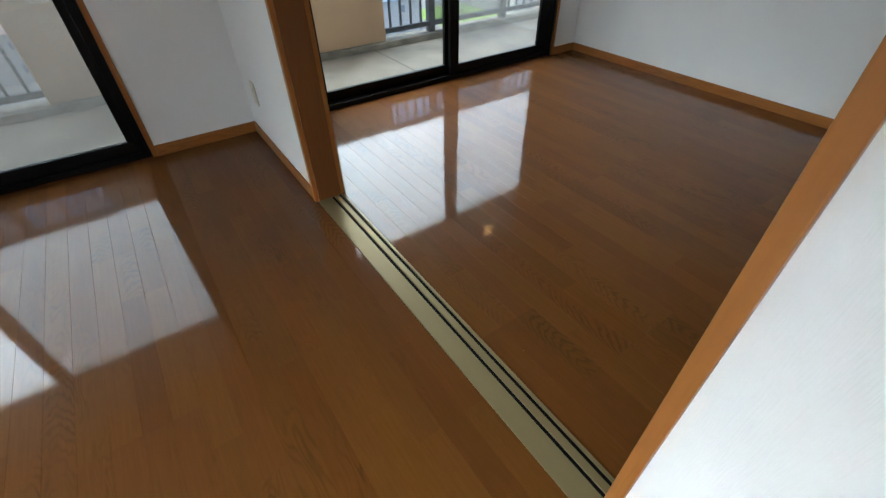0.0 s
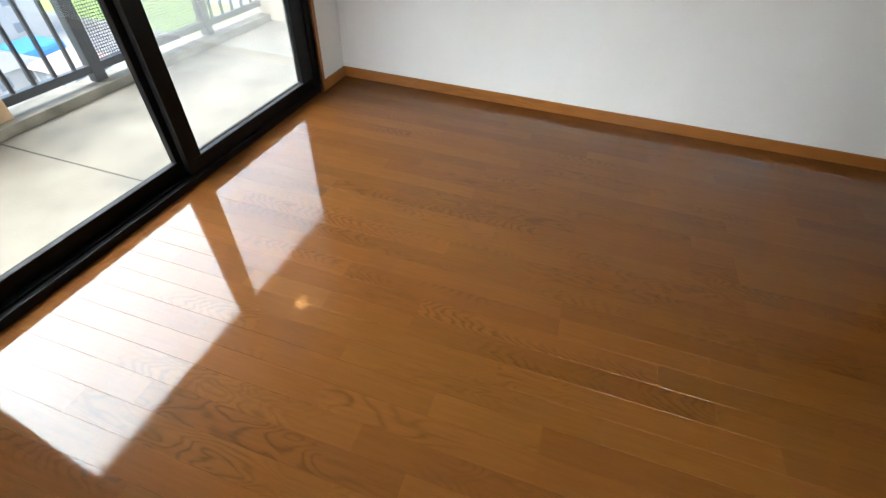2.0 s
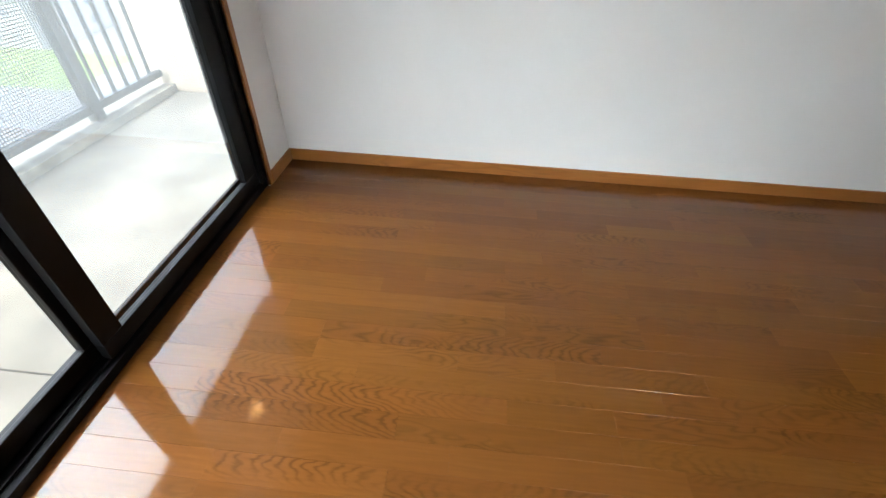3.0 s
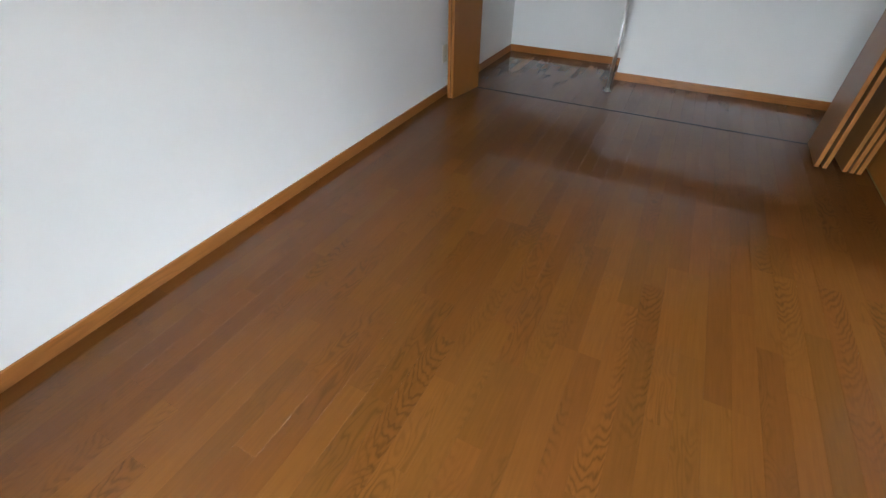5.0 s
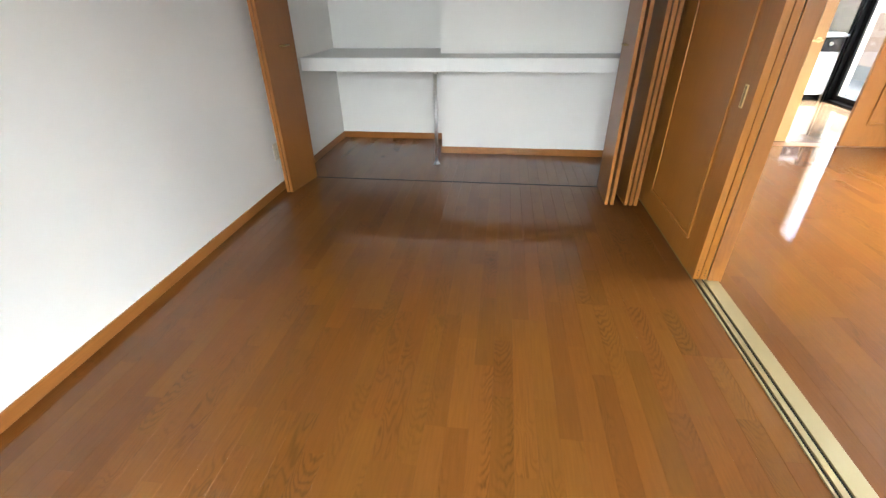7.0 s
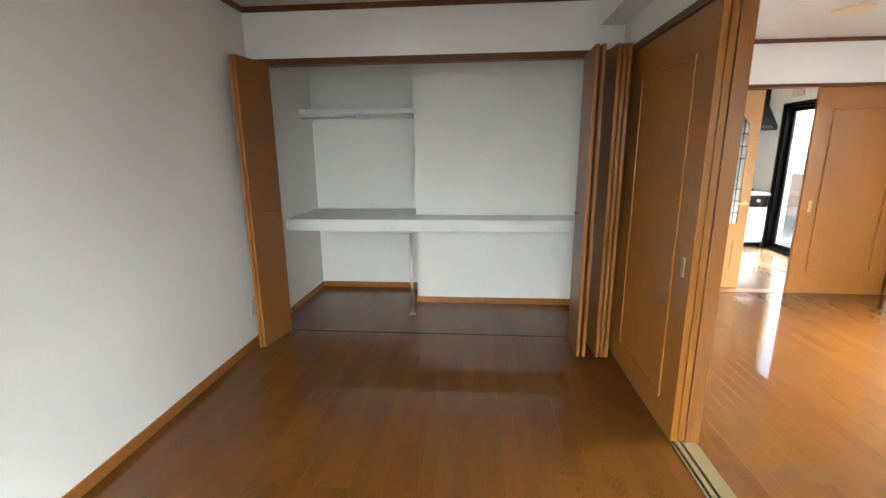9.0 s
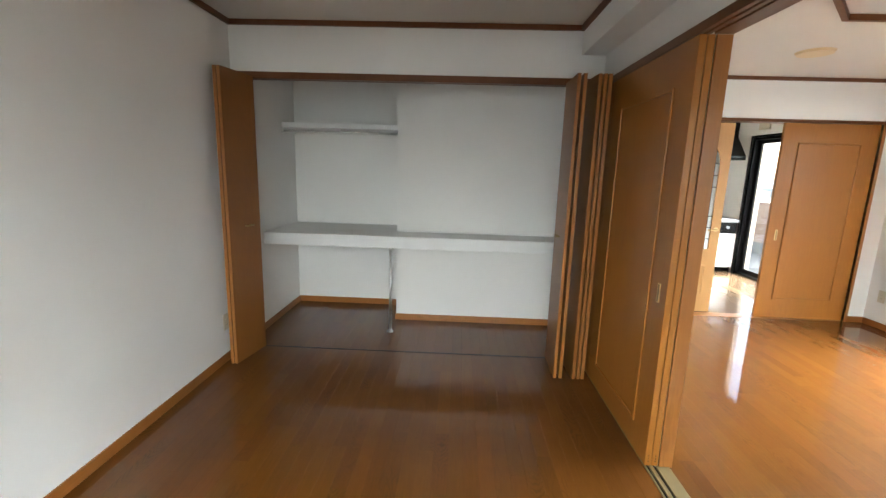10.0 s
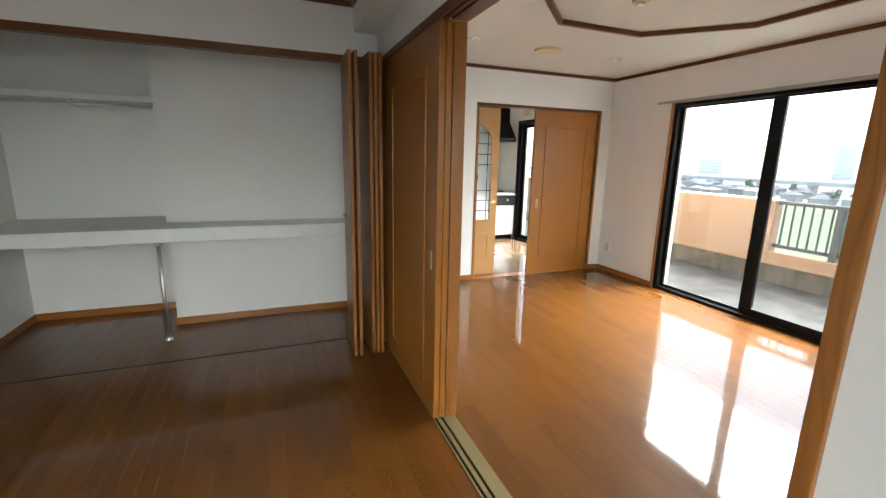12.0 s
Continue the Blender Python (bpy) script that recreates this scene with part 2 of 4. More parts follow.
M_CURB = material("stained_curb", (0.075, 0.069, 0.057), 0.85, vary=0.55, scale=9, bump=0.5, bump_scale=60, stretch=(1, 1, 0.25))
# same stucco twice: darkened against the strong terrace lamp, brightened for the balcony
M_PEACH_DIM = material("dimmed_peach_stucco", (0.30, 0.192, 0.13), 0.9, vary=0.06, scale=2.5, bump=0.7, bump_scale=120)
M_PEACH_BRIGHT = material("brightened_peach_stucco", (0.54, 0.355, 0.205), 0.9, vary=0.07, scale=2.5, bump=0.7, bump_scale=120)
# balcony kerb, in a lighter tone than the terrace kerb
M_KERB_LIGHT = material("weathered_kerb", (0.24, 0.215, 0.165), 0.85, vary=0.4, scale=8, bump=0.5, bump_scale=60)
M_CREAM = material("cream_stucco", (0.66, 0.55, 0.42), 0.9, vary=0.06, scale=2.5, bump=0.7, bump_scale=120)
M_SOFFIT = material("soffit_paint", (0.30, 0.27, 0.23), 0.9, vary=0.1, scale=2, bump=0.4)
M_RAIL = material("grey_rail_paint", (0.05, 0.055, 0.06), 0.45, vary=0.1, scale=8)


# ---------------------------------------------------------------- builders
ORIGIN = {}


def box(bm, x0, x1, y0, y1, z0, z1, bevel=0.0):
    """Add an upright box, with rounded edges if bevel is given."""
    pts = [(x, y, z) for x in sorted((x0, x1)) for y in sorted((y0, y1)) for z in sorted((z0, z1))]
    v = [bm.verts.new(p) for p in pts]
    faces = [bm.faces.new([v[i] for i in f]) for f in ((0, 1, 3, 2), (4, 6, 7, 5), (0, 4, 5, 1), (2, 3, 7, 6), (0, 2, 6, 4), (1, 5, 7, 3))]
    if bevel:
        edges = list({e for f in faces for e in f.edges})
        bmesh.ops.bevel(bm, geom=edges, offset=bevel, segments=2, profile=0.6, affect="EDGES")
    return bm


def one(*args, bevel=0.0):
    return box(bmesh.new(), *args, bevel=bevel)


def tube(bm, a, b, r, seg=16, r2=None):
    """Add a closed round bar from a to b."""
    a, b = Vector(a), Vector(b)
    m = Matrix.Translation((a + b) / 2) @ (b - a).to_track_quat("Z", "Y").to_matrix().to_4x4()
    bmesh.ops.create_cone(bm, cap_ends=True, segments=seg, radius1=r, radius2=r if r2 is None else r2, depth=(b - a).length, matrix=m)
    return bm


def mesh_of(bm, name, mat, smooth=False):
    bmesh.ops.recalc_face_normals(bm, faces=bm.faces)
    me = bpy.data.meshes.new(name)
    bm.to_mesh(me)
    bm.free()
    me.materials.append(mat)
    if smooth:
        for p in me.polygons:
            p.use_smooth = len(p.vertices) == 4
    return me


def thing(name, at=(0, 0, 0), label="", category="", group="", kind=""):
    """An Empty at a thing's base, which holds its parts."""
    ob = new(name)
    ob.empty_display_size = 0.05
    ob.location = at
    ORIGIN[ob.name] = Vector(at)
    return tagged(ob, label, category, group, kind)


def part(name, bm, mat, parent, label="", smooth=False, kind=""):
    """One mesh under a thing or a part; the bmesh is given in world places."""
    base = ORIGIN[parent.name]
    bmesh.ops.translate(bm, verts=bm.verts, vec=-base)
    ob = new(name, mesh_of(bm, name, mat, smooth))
    ob.parent = parent
    ORIGIN[ob.name] = base
    return tagged(ob, label, kind=kind)


def solid(name, bm, mat, label="", category="", group="", kind="structure", smooth=False):
    """A top-level thing or piece of the setting that is one mesh."""
    ob = new(name, mesh_of(bm, name, mat, smooth))
    ORIGIN[ob.name] = Vector((0, 0, 0))
    return tagged(ob, label, category, group, kind)


# ---------------------------------------------------------------- the plan
EAST, NORTH, FRONT = 2.66, 3.44, -0.39       # bedroom: east wall, window wall, closet front
WEST, SOUTH = -3.26, -1.61                   # living room: west wall, south wall
PART_E, PART_W = 0.0, -0.125                 # the two faces of the partition
OPEN_S, OPEN_N = 0.849, 2.485                # the opening between the rooms
CEIL_B, CEIL_L = 2.44, 2.40
TH = 0.15


def wall_with_holes(name, along, face, back, lo, hi, top, holes, mat, label):
    """A wall along x or y, from lo to hi, with openings (from, to, bottom, top) through it."""
    bm = bmesh.new()

    def piece(u0, u1, z0, z1):
        if u1 - u0 < 1e-4 or z1 - z0 < 1e-4:
            return
        if along == "x":
            box(bm, u0, u1, face, back, z0, z1)
        else:
            box(bm, face, back, u0, u1, z0, z1)
    u = lo
    for a, b, z0, z1 in holes:
        piece(u, a, -0.02, top)
        piece(a, b, -0.02, z0)
        piece(a, b, z1, top)
        u = b
    piece(u, hi, -0.02, top)
    return solid(name, bm, mat, label, "wall")


WB = (0.29, 2.386)      # bedroom window, along x
WL = (-2.81, -0.70)    # living room window, along x
WW = (-0.695, 1.32)     # terrace window, along y
WK = (-3.78, -2.30)    # kitchen window door, along y
WTOP = 2.01
TOP = 2.6

wall_with_holes("wall_north", "x", NORTH, NORTH + TH, WEST - TH, EAST + TH, TOP, [(*WL, -0.02, WTOP), (*WB, -0.02, WTOP)], M_WALL,
                "white papered wall with two balcony window openings")
wall_with_holes("wall_east", "y", EAST, EAST + TH, -1.75, NORTH, TOP, [], M_WALL, "plain white papered wall of the bedroom")
wall_with_holes("wall_west", "y", WEST, WEST - TH, -4.6, NORTH, TOP, [(*WK, -0.02, 2.02), (*WW, -0.02, 2.025)], M_WALL,
                "white papered wall with a terrace window")
wall_with_holes("wall_south", "x", SOUTH, SOUTH - 0.12, WEST, PART_W, TOP, [(-3.07, -1.42, -0.02, 2.0)], M_WALL,
                "white papered wall with a sliding door opening")
# partition: pocket wall, lintel, wing wall
bm = bmesh.new()
box(bm, PART_W, -0.070, SOUTH - 0.12, OPEN_S - 0.004, -0.02, 2.035)
box(bm, PART_W, 0.0, SOUTH - 0.12, OPEN_N, 2.075, TOP)
box(bm, PART_W, 0.0, OPEN_N, NORTH, -0.02, TOP)
box(bm, -0.070, 0.0, SOUTH - 0.12, FRONT, -0.02, 2.075)
solid("wall_partition", bm, M_WALL, "white papered partition between bedroom and living room", "wall")
wall_with_holes("wall_west_outer", "y", WEST - TH - 0.002, WEST - TH - 0.09, -4.6, NORTH, TOP, [(*WK, -0.06, 2.02), (*WW, -0.06, 2.025)], M_CREAM,
                "cream stucco outer face of the terrace wall")
# closet shell
bm = bmesh.new()
box(bm, 1.55, EAST, -1.58, -1.75, -0.02, TOP)
box(bm, PART_E, 1.55, -1.128, -1.75, -0.02, TOP)
solid("wall_closet", bm, M_WALL, "white closet back wall with a stepped boxed-out column", "wall")
bm = bmesh.new()
box(bm, PART_E, EAST, FRONT, FRONT - 0.10, 2.095, TOP)
solid("wall_closet_lintel", bm, M_WALL, "white papered wall over the closet doors", "wall")
solid("ceiling_beam", one(PART_E, 0.165, FRONT, NORTH, 2.25, TOP), M_WALL, "boxed white beam along the partition", "beam")

# ceilings
solid("ceiling_bedroom", one(PART_E, EAST, -1.75, NORTH, CEIL_B, TOP + 0.02), M_CEIL, "off-white papered bedroom ceiling", "ceiling")
OCT = [(-1.27, -0.05), (-2.05, -0.05), (-2.60, 0.50), (-2.60, 1.30), (-2.05, 1.85), (-1.27, 1.85), (-0.72, 1.30), (-0.72, 0.50)]


def octagon_ceiling():
    bm = bmesh.new()
    outer = [(PART_W, SOUTH), (WEST, SOUTH), (WEST, NORTH), (PART_W, NORTH)]
    ov = [bm.verts.new((x, y, CEIL_L)) for x, y in outer]
    iv = [bm.verts.new((x, y, CEIL_L)) for x, y in OCT]
    up = [bm.verts.new((x, y, CEIL_L + 0.02)) for x, y in OCT]
    # four corners to eight edges
    ring = [(ov[0], iv[7], iv[0]), (ov[0], iv[0], iv[1], ov[1]), (ov[1], iv[1], iv[2]), (ov[1], iv[2], iv[3], ov[2]),
            (ov[2], iv[3], iv[4]), (ov[2], iv[4], iv[5], ov[3]), (ov[3], iv[5], iv[6]), (ov[3], iv[6], iv[7], ov[0])]
    for f in ring:
        bm.faces.new(f)
    for i in range(8):
        j = (i + 1) % 8
        bm.faces.new((iv[i], iv[j], up[j], up[i]))
    bm.faces.new(up)
    ob = solid("ceiling_living", bm, M_CEIL, "off-white living room ceiling with a raised octagonal recess", "ceiling")
    return ob


octagon_ceiling()
solid("roof_slab", one(WEST - TH, EAST + TH, -4.75, NORTH + TH, TOP + 0.03, TOP + 0.25), M_CONC, "concrete slab above the flat", "slab")


def strip_path(bm, pts, w, h, z, closed=True):
    """Mitred strip of width w (to the inside of the turn) and height h, hanging from z."""
    n = len(pts)
    rows = []
    for i in range(n):
        p, a, c = Vector(pts[i]), Vector(pts[i - 1]), Vector(pts[(i + 1) % n])
        d1, d2 = (p - a).normalized(), (c - p).normalized()
        n1, n2 = Vector((-d1.y, d1.x)), Vector((-d2.y, d2.x))
        mid = (n1 + n2).normalized()
        q = p + mid * (w / max(0.3, mid.dot(n1)))
        rows.append([bm.verts.new((v.x, v.y, zz)) for v, zz in ((p, z), (q, z), (q, z - h), (p, z - h))])
    for i in range(n if closed else n - 1):
        r, s = rows[i], rows[(i + 1) % n]
        for k in range(4):
            bm.faces.new((r[k], r[(k + 1) % 4], s[(k + 1) % 4], s[k]))
    return bm


# crown trims
solid("trim_crown_bedroom", strip_path(bmesh.new(), [(EAST, NORTH), (0.165, NORTH), (0.165, FRONT), (EAST, FRONT)], 0.022, 0.034, CEIL_B - 0.002), M_DARK_X,
      "dark brown crown strip round the bedroom ceiling", "trim")
solid("trim_crown_living", strip_path(bmesh.new(), [(PART_W, NORTH), (WEST, NORTH), (WEST, SOUTH), (PART_W, SOUTH)], 0.02, 0.032, CEIL_L - 0.002), M_DARK_X,
      "dark brown crown strip round the living room ceiling", "trim")
solid("trim_octagon", strip_path(bmesh.new(), OCT, -0.032, 0.034, CEIL_L + 0.018), M_DARK_X,
      "dark brown strip framing the octagonal ceiling recess", "trim")

# baseboards
BH, BT = 0.062, 0.010


def base(name, x0, x1, y0, y1, mat):
    return solid(name, one(x0, x1, y0, y1, 0.0, BH, bevel=0.003), mat, "orange-brown wooden baseboard along the wall", "baseboard")


base("baseboard_bed_east", EAST - BT, EAST, FRONT, NORTH - BT, M_TRIM_Y)
base("baseboard_bed_north_a", WB[1] + 0.026, EAST, NORTH - BT, NORTH, M_TRIM_X)
base("baseboard_bed_north_b", BT, WB[0] - 0.026, NORTH - BT, NORTH, M_TRIM_X)
base("baseboard_bed_wing", 0.0, BT, OPEN_N + 0.03, NORTH, M_TRIM_Y)
base("baseboard_living_wing", PART_W - BT, PART_W, OPEN_N + 0.03, NORTH - BT, M_TRIM_Y)
base("baseboard_living_north_a", WL[1] + 0.026, PART_W, NORTH - BT, NORTH, M_TRIM_X)
base("baseboard_living_north_b", WEST, WL[0] - 0.026, NORTH - BT, NORTH, M_TRIM_X)
base("baseboard_living_west_a", WEST, WEST + BT, SOUTH + BT, WW[0] - 0.026, M_TRIM_Y)
base("baseboard_living_west_b", WEST, WEST + BT, WW[1] + 0.026, NORTH - BT, M_TRIM_Y)
base("baseboard_living_south_a", WEST, -3.10, SOUTH, SOUTH + BT, M_TRIM_X)
base("baseboard_living_south_b", -1.39, PART_W - BT, SOUTH, SOUTH + BT, M_TRIM_X)
base("baseboard_living_partition", PART_W - BT, PART_W, SOUTH, OPEN_S - 0.03, M_TRIM_Y)
base("baseboard_closet_east", EAST - BT, EAST, -1.57, FRONT - 0.01, M_TRIM_Y)
base("baseboard_closet_back_a", 1.55 + BT, EAST, -1.58, -1.57, M_TRIM_X)
base("baseboard_closet_column", 1.55, 1.55 + BT, -1.58, -1.128, M_TRIM_Y)
base("baseboard_closet_back_b", 0.0, 1.56, -1.128, -1.118, M_TRIM_X)


# ---------------------------------------------------------------- windows
def window(name, u0, u1, put, label, top=WTOP, lock=True, mid=None, ends=(0.07, 0.07), foot=(0.098, 0.098), cap=0.09, meet=0.08):
    """A two-leaf sliding window. put(u0, u1, v0, v1, z0, z1): the box at that stretch of the wall, v metres outward of its inner face."""
    c = put(u0, u1, 0, 0.1, 0, 0.01)
    w = thing(name, ((c[0] + c[1]) / 2, (c[2] + c[3]) / 2, 0), label, "window", kind="structure")
    alum = "black anodised aluminium"
    bm = bmesh.new()
    for a in ((u0, u1, 0.012, 0.12, -0.015, 0.032), (u0, u1, 0.012, 0.12, top - 0.035, top - 0.003), (u0 + 0.002, u0 + 0.045, 0.012, 0.12, 0.032, top - 0.035),
              (u1 - 0.045, u1 - 0.002, 0.012, 0.12, 0.032, top - 0.035)):
        box(bm, *put(*a), bevel=0.002)
    for v in (0.036, 0.078):
        box(bm, *put(u0 + 0.045, u1 - 0.045, v, v + 0.006, 0.032, 0.040))
    part("window_frame", bm, M_BLACK, w, alum + " frame with two tracks")
    mid = (u0 + u1) / 2 if mid is None else mid
    for side, (a, b, v, wa, wb) in enumerate(((u0 + 0.045, mid + 0.03, 0.066, ends[0], meet), (mid - 0.03, u1 - 0.045, 0.024, meet, ends[1]))):
        sash = part("sash", one(*put(a + 0.001, b - 0.001, v, v + 0.03, 0.041, foot[side]), bevel=0.003), M_BLACK, w, alum + " bottom rail of a sliding leaf")
        part("top_rail", one(*put(a + 0.001, b - 0.001, v, v + 0.03, top - cap, top - 0.037), bevel=0.003), M_BLACK, sash)
        for s0, s1 in ((a, a + wa), (b - wb, b)):
            part("stile", one(*put(s0 + 0.001, s1 - 0.001, v, v + 0.03, foot[side], top - cap), bevel=0.003), M_BLACK, sash)
        pane = part("pane", one(*put(a + wa - 0.01, b - wb + 0.01, v + 0.012, v + 0.017, foot[side] - 0.008, top - cap + 0.01)), M_GLASS, sash, "clear window glass")
        pane.visible_shadow = False
        if side and lock:
            bm = bmesh.new()
            box(bm, *put(a + 0.016, a + 0.058, v - 0.010, v, 0.775, 0.875), bevel=0.0045)
            box(bm, *put(a + 0.020, a + 0.054, v - 0.026, v - 0.008, 0.795, 0.862), bevel=0.0085)
            box(bm, *put(a + 0.006, a + 0.024, v - 0.024, v - 0.012, 0.800, 0.845), bevel=0.005)
            part("crescent_lock", bm, M_RUBBER, sash, "black crescent lock")
    for nm, a in (("side_casing", (u0 - 0.026, u0, -0.008, 0.05, 0.0, top + 0.026)), ("side_casing", (u1, u1 + 0.026, -0.008, 0.05, 0.0, top + 0.026)),
                  ("head_casing", (u0, u1, -0.008, 0.05, top, top + 0.026))):
        if lock:
            part(nm, one(*put(*a), bevel=0.002), M_TRIM_Z, w, "orange-brown wooden window casing")
        else:
            part(nm, one(*put(*a), bevel=0.002), M_BLACK, w)
    return w


def north_put(u0, u1, v0, v1, z0, z1):
    return (u0, u1, NORTH + v0, NORTH + v1, z0, z1)


def west_put(u0, u1, v0, v1, z0, z1):
    return (WEST - v1, WEST - v0, u0, u1, z0, z1)


window("window_1", *WB, north_put, "black framed sliding balcony window of the bedroom, closed", mid=1.372, ends=(0.045, 0.105))
window("window_2", *WL, north_put, "black framed sliding balcony window of the living room, closed", ends=(0.045, 0.04))
window("window_3", *WW, west_put, "black framed sliding terrace window of the living room, closed", mid=0.325, ends=(0.035, 0.105), foot=(0.058, 0.108), cap=0.055, top=2.025, meet=0.10)
window("window_4", *WK, west_put, "black framed glazed kitchen door to the terrace", top=2.02, lock=False)


def net(name, shade, cover):
    """Fine grey screen cloth: mostly open."""
    m = bpy.data.materials.new(name)
    m.use_nodes = True
    n, l = m.node_tree.nodes, m.node_tree.links
    d, t, mix = n.new("ShaderNodeBsdfTranslucent"), n.new("ShaderNodeBsdfTransparent"), n.new("ShaderNodeMixShader")
    d.inputs["Color"].default_value = (shade, shade * 0.98, shade * 0.93, 1)
    mix.inputs[0].default_value = cover
    l.new(t.outputs[0], mix.inputs[1])
    l.new(d.outputs[0], mix.inputs[2])
    l.new(mix.outputs[0], n["Material Output"].inputs["Surface"])
    return m


M_NET = net("screen_cloth", 0.32, 0.17)
# darker, denser cloth, set to dim the living room window's reflection on the floor
M_NET_DIMMING = net("dimming_screen_cloth", 0.13, 0.46)


def screen(u0, u1, put, top, cloth):
    c = put(u0, u1, 0.1, 0.11, 0, 0.01)
    w = thing("insect_screen", ((c[0] + c[1]) / 2, (c[2] + c[3]) / 2, 0.03), "sliding insect screen with pale grey cloth outside the window", "insect screen")
    fr = part("screen_frame", one(*put(u0, u1, 0.100, 0.116, 0.033, 0.07), bevel=0.002), M_BLACK, w)
    part("top_rail", one(*put(u0, u1, 0.100, 0.116, top - 0.075, top - 0.036), bevel=0.002), M_BLACK, fr)
    for a in (u0, u1 - 0.03):
        part("stile", one(*put(a, a + 0.03, 0.100, 0.116, 0.07, top - 0.075), bevel=0.002), M_BLACK, fr)
    part("cloth", one(*put(u0 + 0.028, u1 - 0.028, 0.107, 0.1085, 0.068, top - 0.073)), cloth, fr, "pale grey screen cloth")


screen(1.352, 2.338, north_put, WTOP, M_NET)
screen(-1.76, -0.75, north_put, WTOP, M_NET_DIMMING)

# ---------------------------------------------------------------- partition: sill, jambs, header
sill = thing("door_sill", (-0.06, 1.667, 0), "gold aluminium sliding door sill with two dark grooves", "threshold", kind="structure")
for a, b in ((PART_W, -0.0575), (-0.0445, -0.0225), (-0.0095, 0.0)):
    part("track", one(a, b, FRONT, OPEN_N, -0.004, 0.004, bevel=0.001) if b > -0.05 else one(a, b, OPEN_S - 0.004, OPEN_N, -0.004, 0.004, bevel=0.001), M_SILL, sill)
for a, b in ((-0.0575, -0.0445), (-0.0225, -0.0095)):
    part("groove", one(a, b, FRONT, OPEN_N, -0.012, -0.003), M_RUBBER, sill, "dark rubber-lined groove")
header = thing("door_header", (-0.06, 1.667, 2.03), "dark brown wooden sliding door header with guide grooves", "header", kind="structure")
for a, b in ((PART_W - 0.012, -0.0575), (-0.0445, -0.0225), (-0.0095, 0.012)):
    part("rail", one(a, b, FRONT if b > 0.01 else OPEN_S - 0.99 if b > -0.05 else OPEN_S, OPEN_N, 2.034, 2.074, bevel=0.002), M_DARK_Y, header)
part("groove_top", one(-0.0575, -0.0095, OPEN_S - 0.99, OPEN_N, 2.052, 2.0745), M_RUBBER, header)
jn = thing("door_jamb_north", (-0.06, OPEN_N, 0), "wooden jamb with orange-brown edges, its inner face coloured darker for shade", "jamb", kind="structure")
# darker wood paints the shade on the face turned from the window
M_JAMB_SHADED = wood("jamb_shaded_wood", (0.085, 0.030, 0.008), (0.20, 0.074, 0.019), 0.4, "z", coat=0.2, coat_rough=0.25, contrast=0.9)
part("lining", one(PART_W + 0.008, -0.008, OPEN_N - 0.004, OPEN_N + 0.022, 0.0, 2.034, bevel=0.002), M_JAMB_SHADED, jn, "inner jamb face, wood colour darkened for shade")
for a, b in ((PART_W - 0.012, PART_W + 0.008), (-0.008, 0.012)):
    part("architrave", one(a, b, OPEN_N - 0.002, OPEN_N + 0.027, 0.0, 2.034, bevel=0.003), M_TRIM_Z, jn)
js = thing("door_jamb_south", (-0.09, OPEN_S, 0), "orange-brown wooden end post of the pocket wall", "jamb", kind="structure")
part("post", one(PART_W - 0.012, -0.070, OPEN_S - 0.027, OPEN_S + 0.002, 0.0, 2.034, bevel=0.003), M_TRIM_Z, js)
part("filler", one(-0.069, 0.0, FRONT + 0.002, OPEN_S - 0.992, 0.005, 2.033, bevel=0.002), M_DOOR, js)


def panel_door(name, x0, x1, y0, y1, z0, z1, label, pull_y=None, axis="y", group="", stile=0.165, foot=0.145):
    """A sliding door leaf with one large raised field edged by a moulding on each face."""
    d = thing(name, ((x0 + x1) / 2, (y0 + y1) / 2, z0), label, "door", group)
    leaf = part("leaf", one(x0, x1, y0, y1, z0, z1, bevel=0.002), M_DOOR, d)
    mo = 0.018
    if axis == "y":
        a, b, lo, hi = y0 + stile, y1 - stile, z0 + foot, z1 - 0.185
        for face, s in ((x1, 1), (x0, -1)):
            part("field", one(face, face + s * 0.004, a + mo, b - mo, lo + mo, hi - mo, bevel=0.002), M_DOOR, leaf)
            for m0 in ((a, a + mo, lo, hi), (b - mo, b, lo, hi), (a + mo, b - mo, lo, lo + mo), (a + mo, b - mo, hi - mo, hi)):
                part("moulding", one(face, face + s * 0.0105, *m0, bevel=0.0045), M_DOOR, leaf)
    else:
        a, b, lo, hi = x0 + stile, x1 - stile, z0 + foot, z1 - 0.185
        for face, s in ((y1, 1), (y0, -1)):
            part("field", one(a + mo, b - mo, face, face + s * 0.004, lo + mo, hi - mo, bevel=0.002), M_DOOR, leaf)
            for m0 in ((a, a + mo, lo, hi), (b - mo, b, lo, hi), (a + mo, b - mo, lo, lo + mo), (a + mo, b - mo, hi - mo, hi)):
                part("moulding", one(m0[0], m0[1], face, face + s * 0.0105, m0[2], m0[3], bevel=0.0045), M_DOOR, leaf)
    return d, leaf


def pull(leaf, x0, x1, y0, y1, z0, z1, along):
    """A brass finger pull: a rim round a duller sunk cup. along: the axis that runs across the pull."""
    rim = part("finger_pull", one(x0, x1, y0, y1, z0, z1, bevel=0.0012), M_BRASS, leaf, "brass finger pull")
    e = 0.005
    if along == "y":
        part("cup", one(x0, x1 + 0.0006, y0 + e, y1 - e, z0 + e, z1 - e), M_OLDBRASS, rim, "duller brass cup")
    else:
        part("cup", one(x0 + e, x1 - e, y0, y1 + 0.0006, z0 + e, z1 - e), M_OLDBRASS, rim, "duller brass cup")


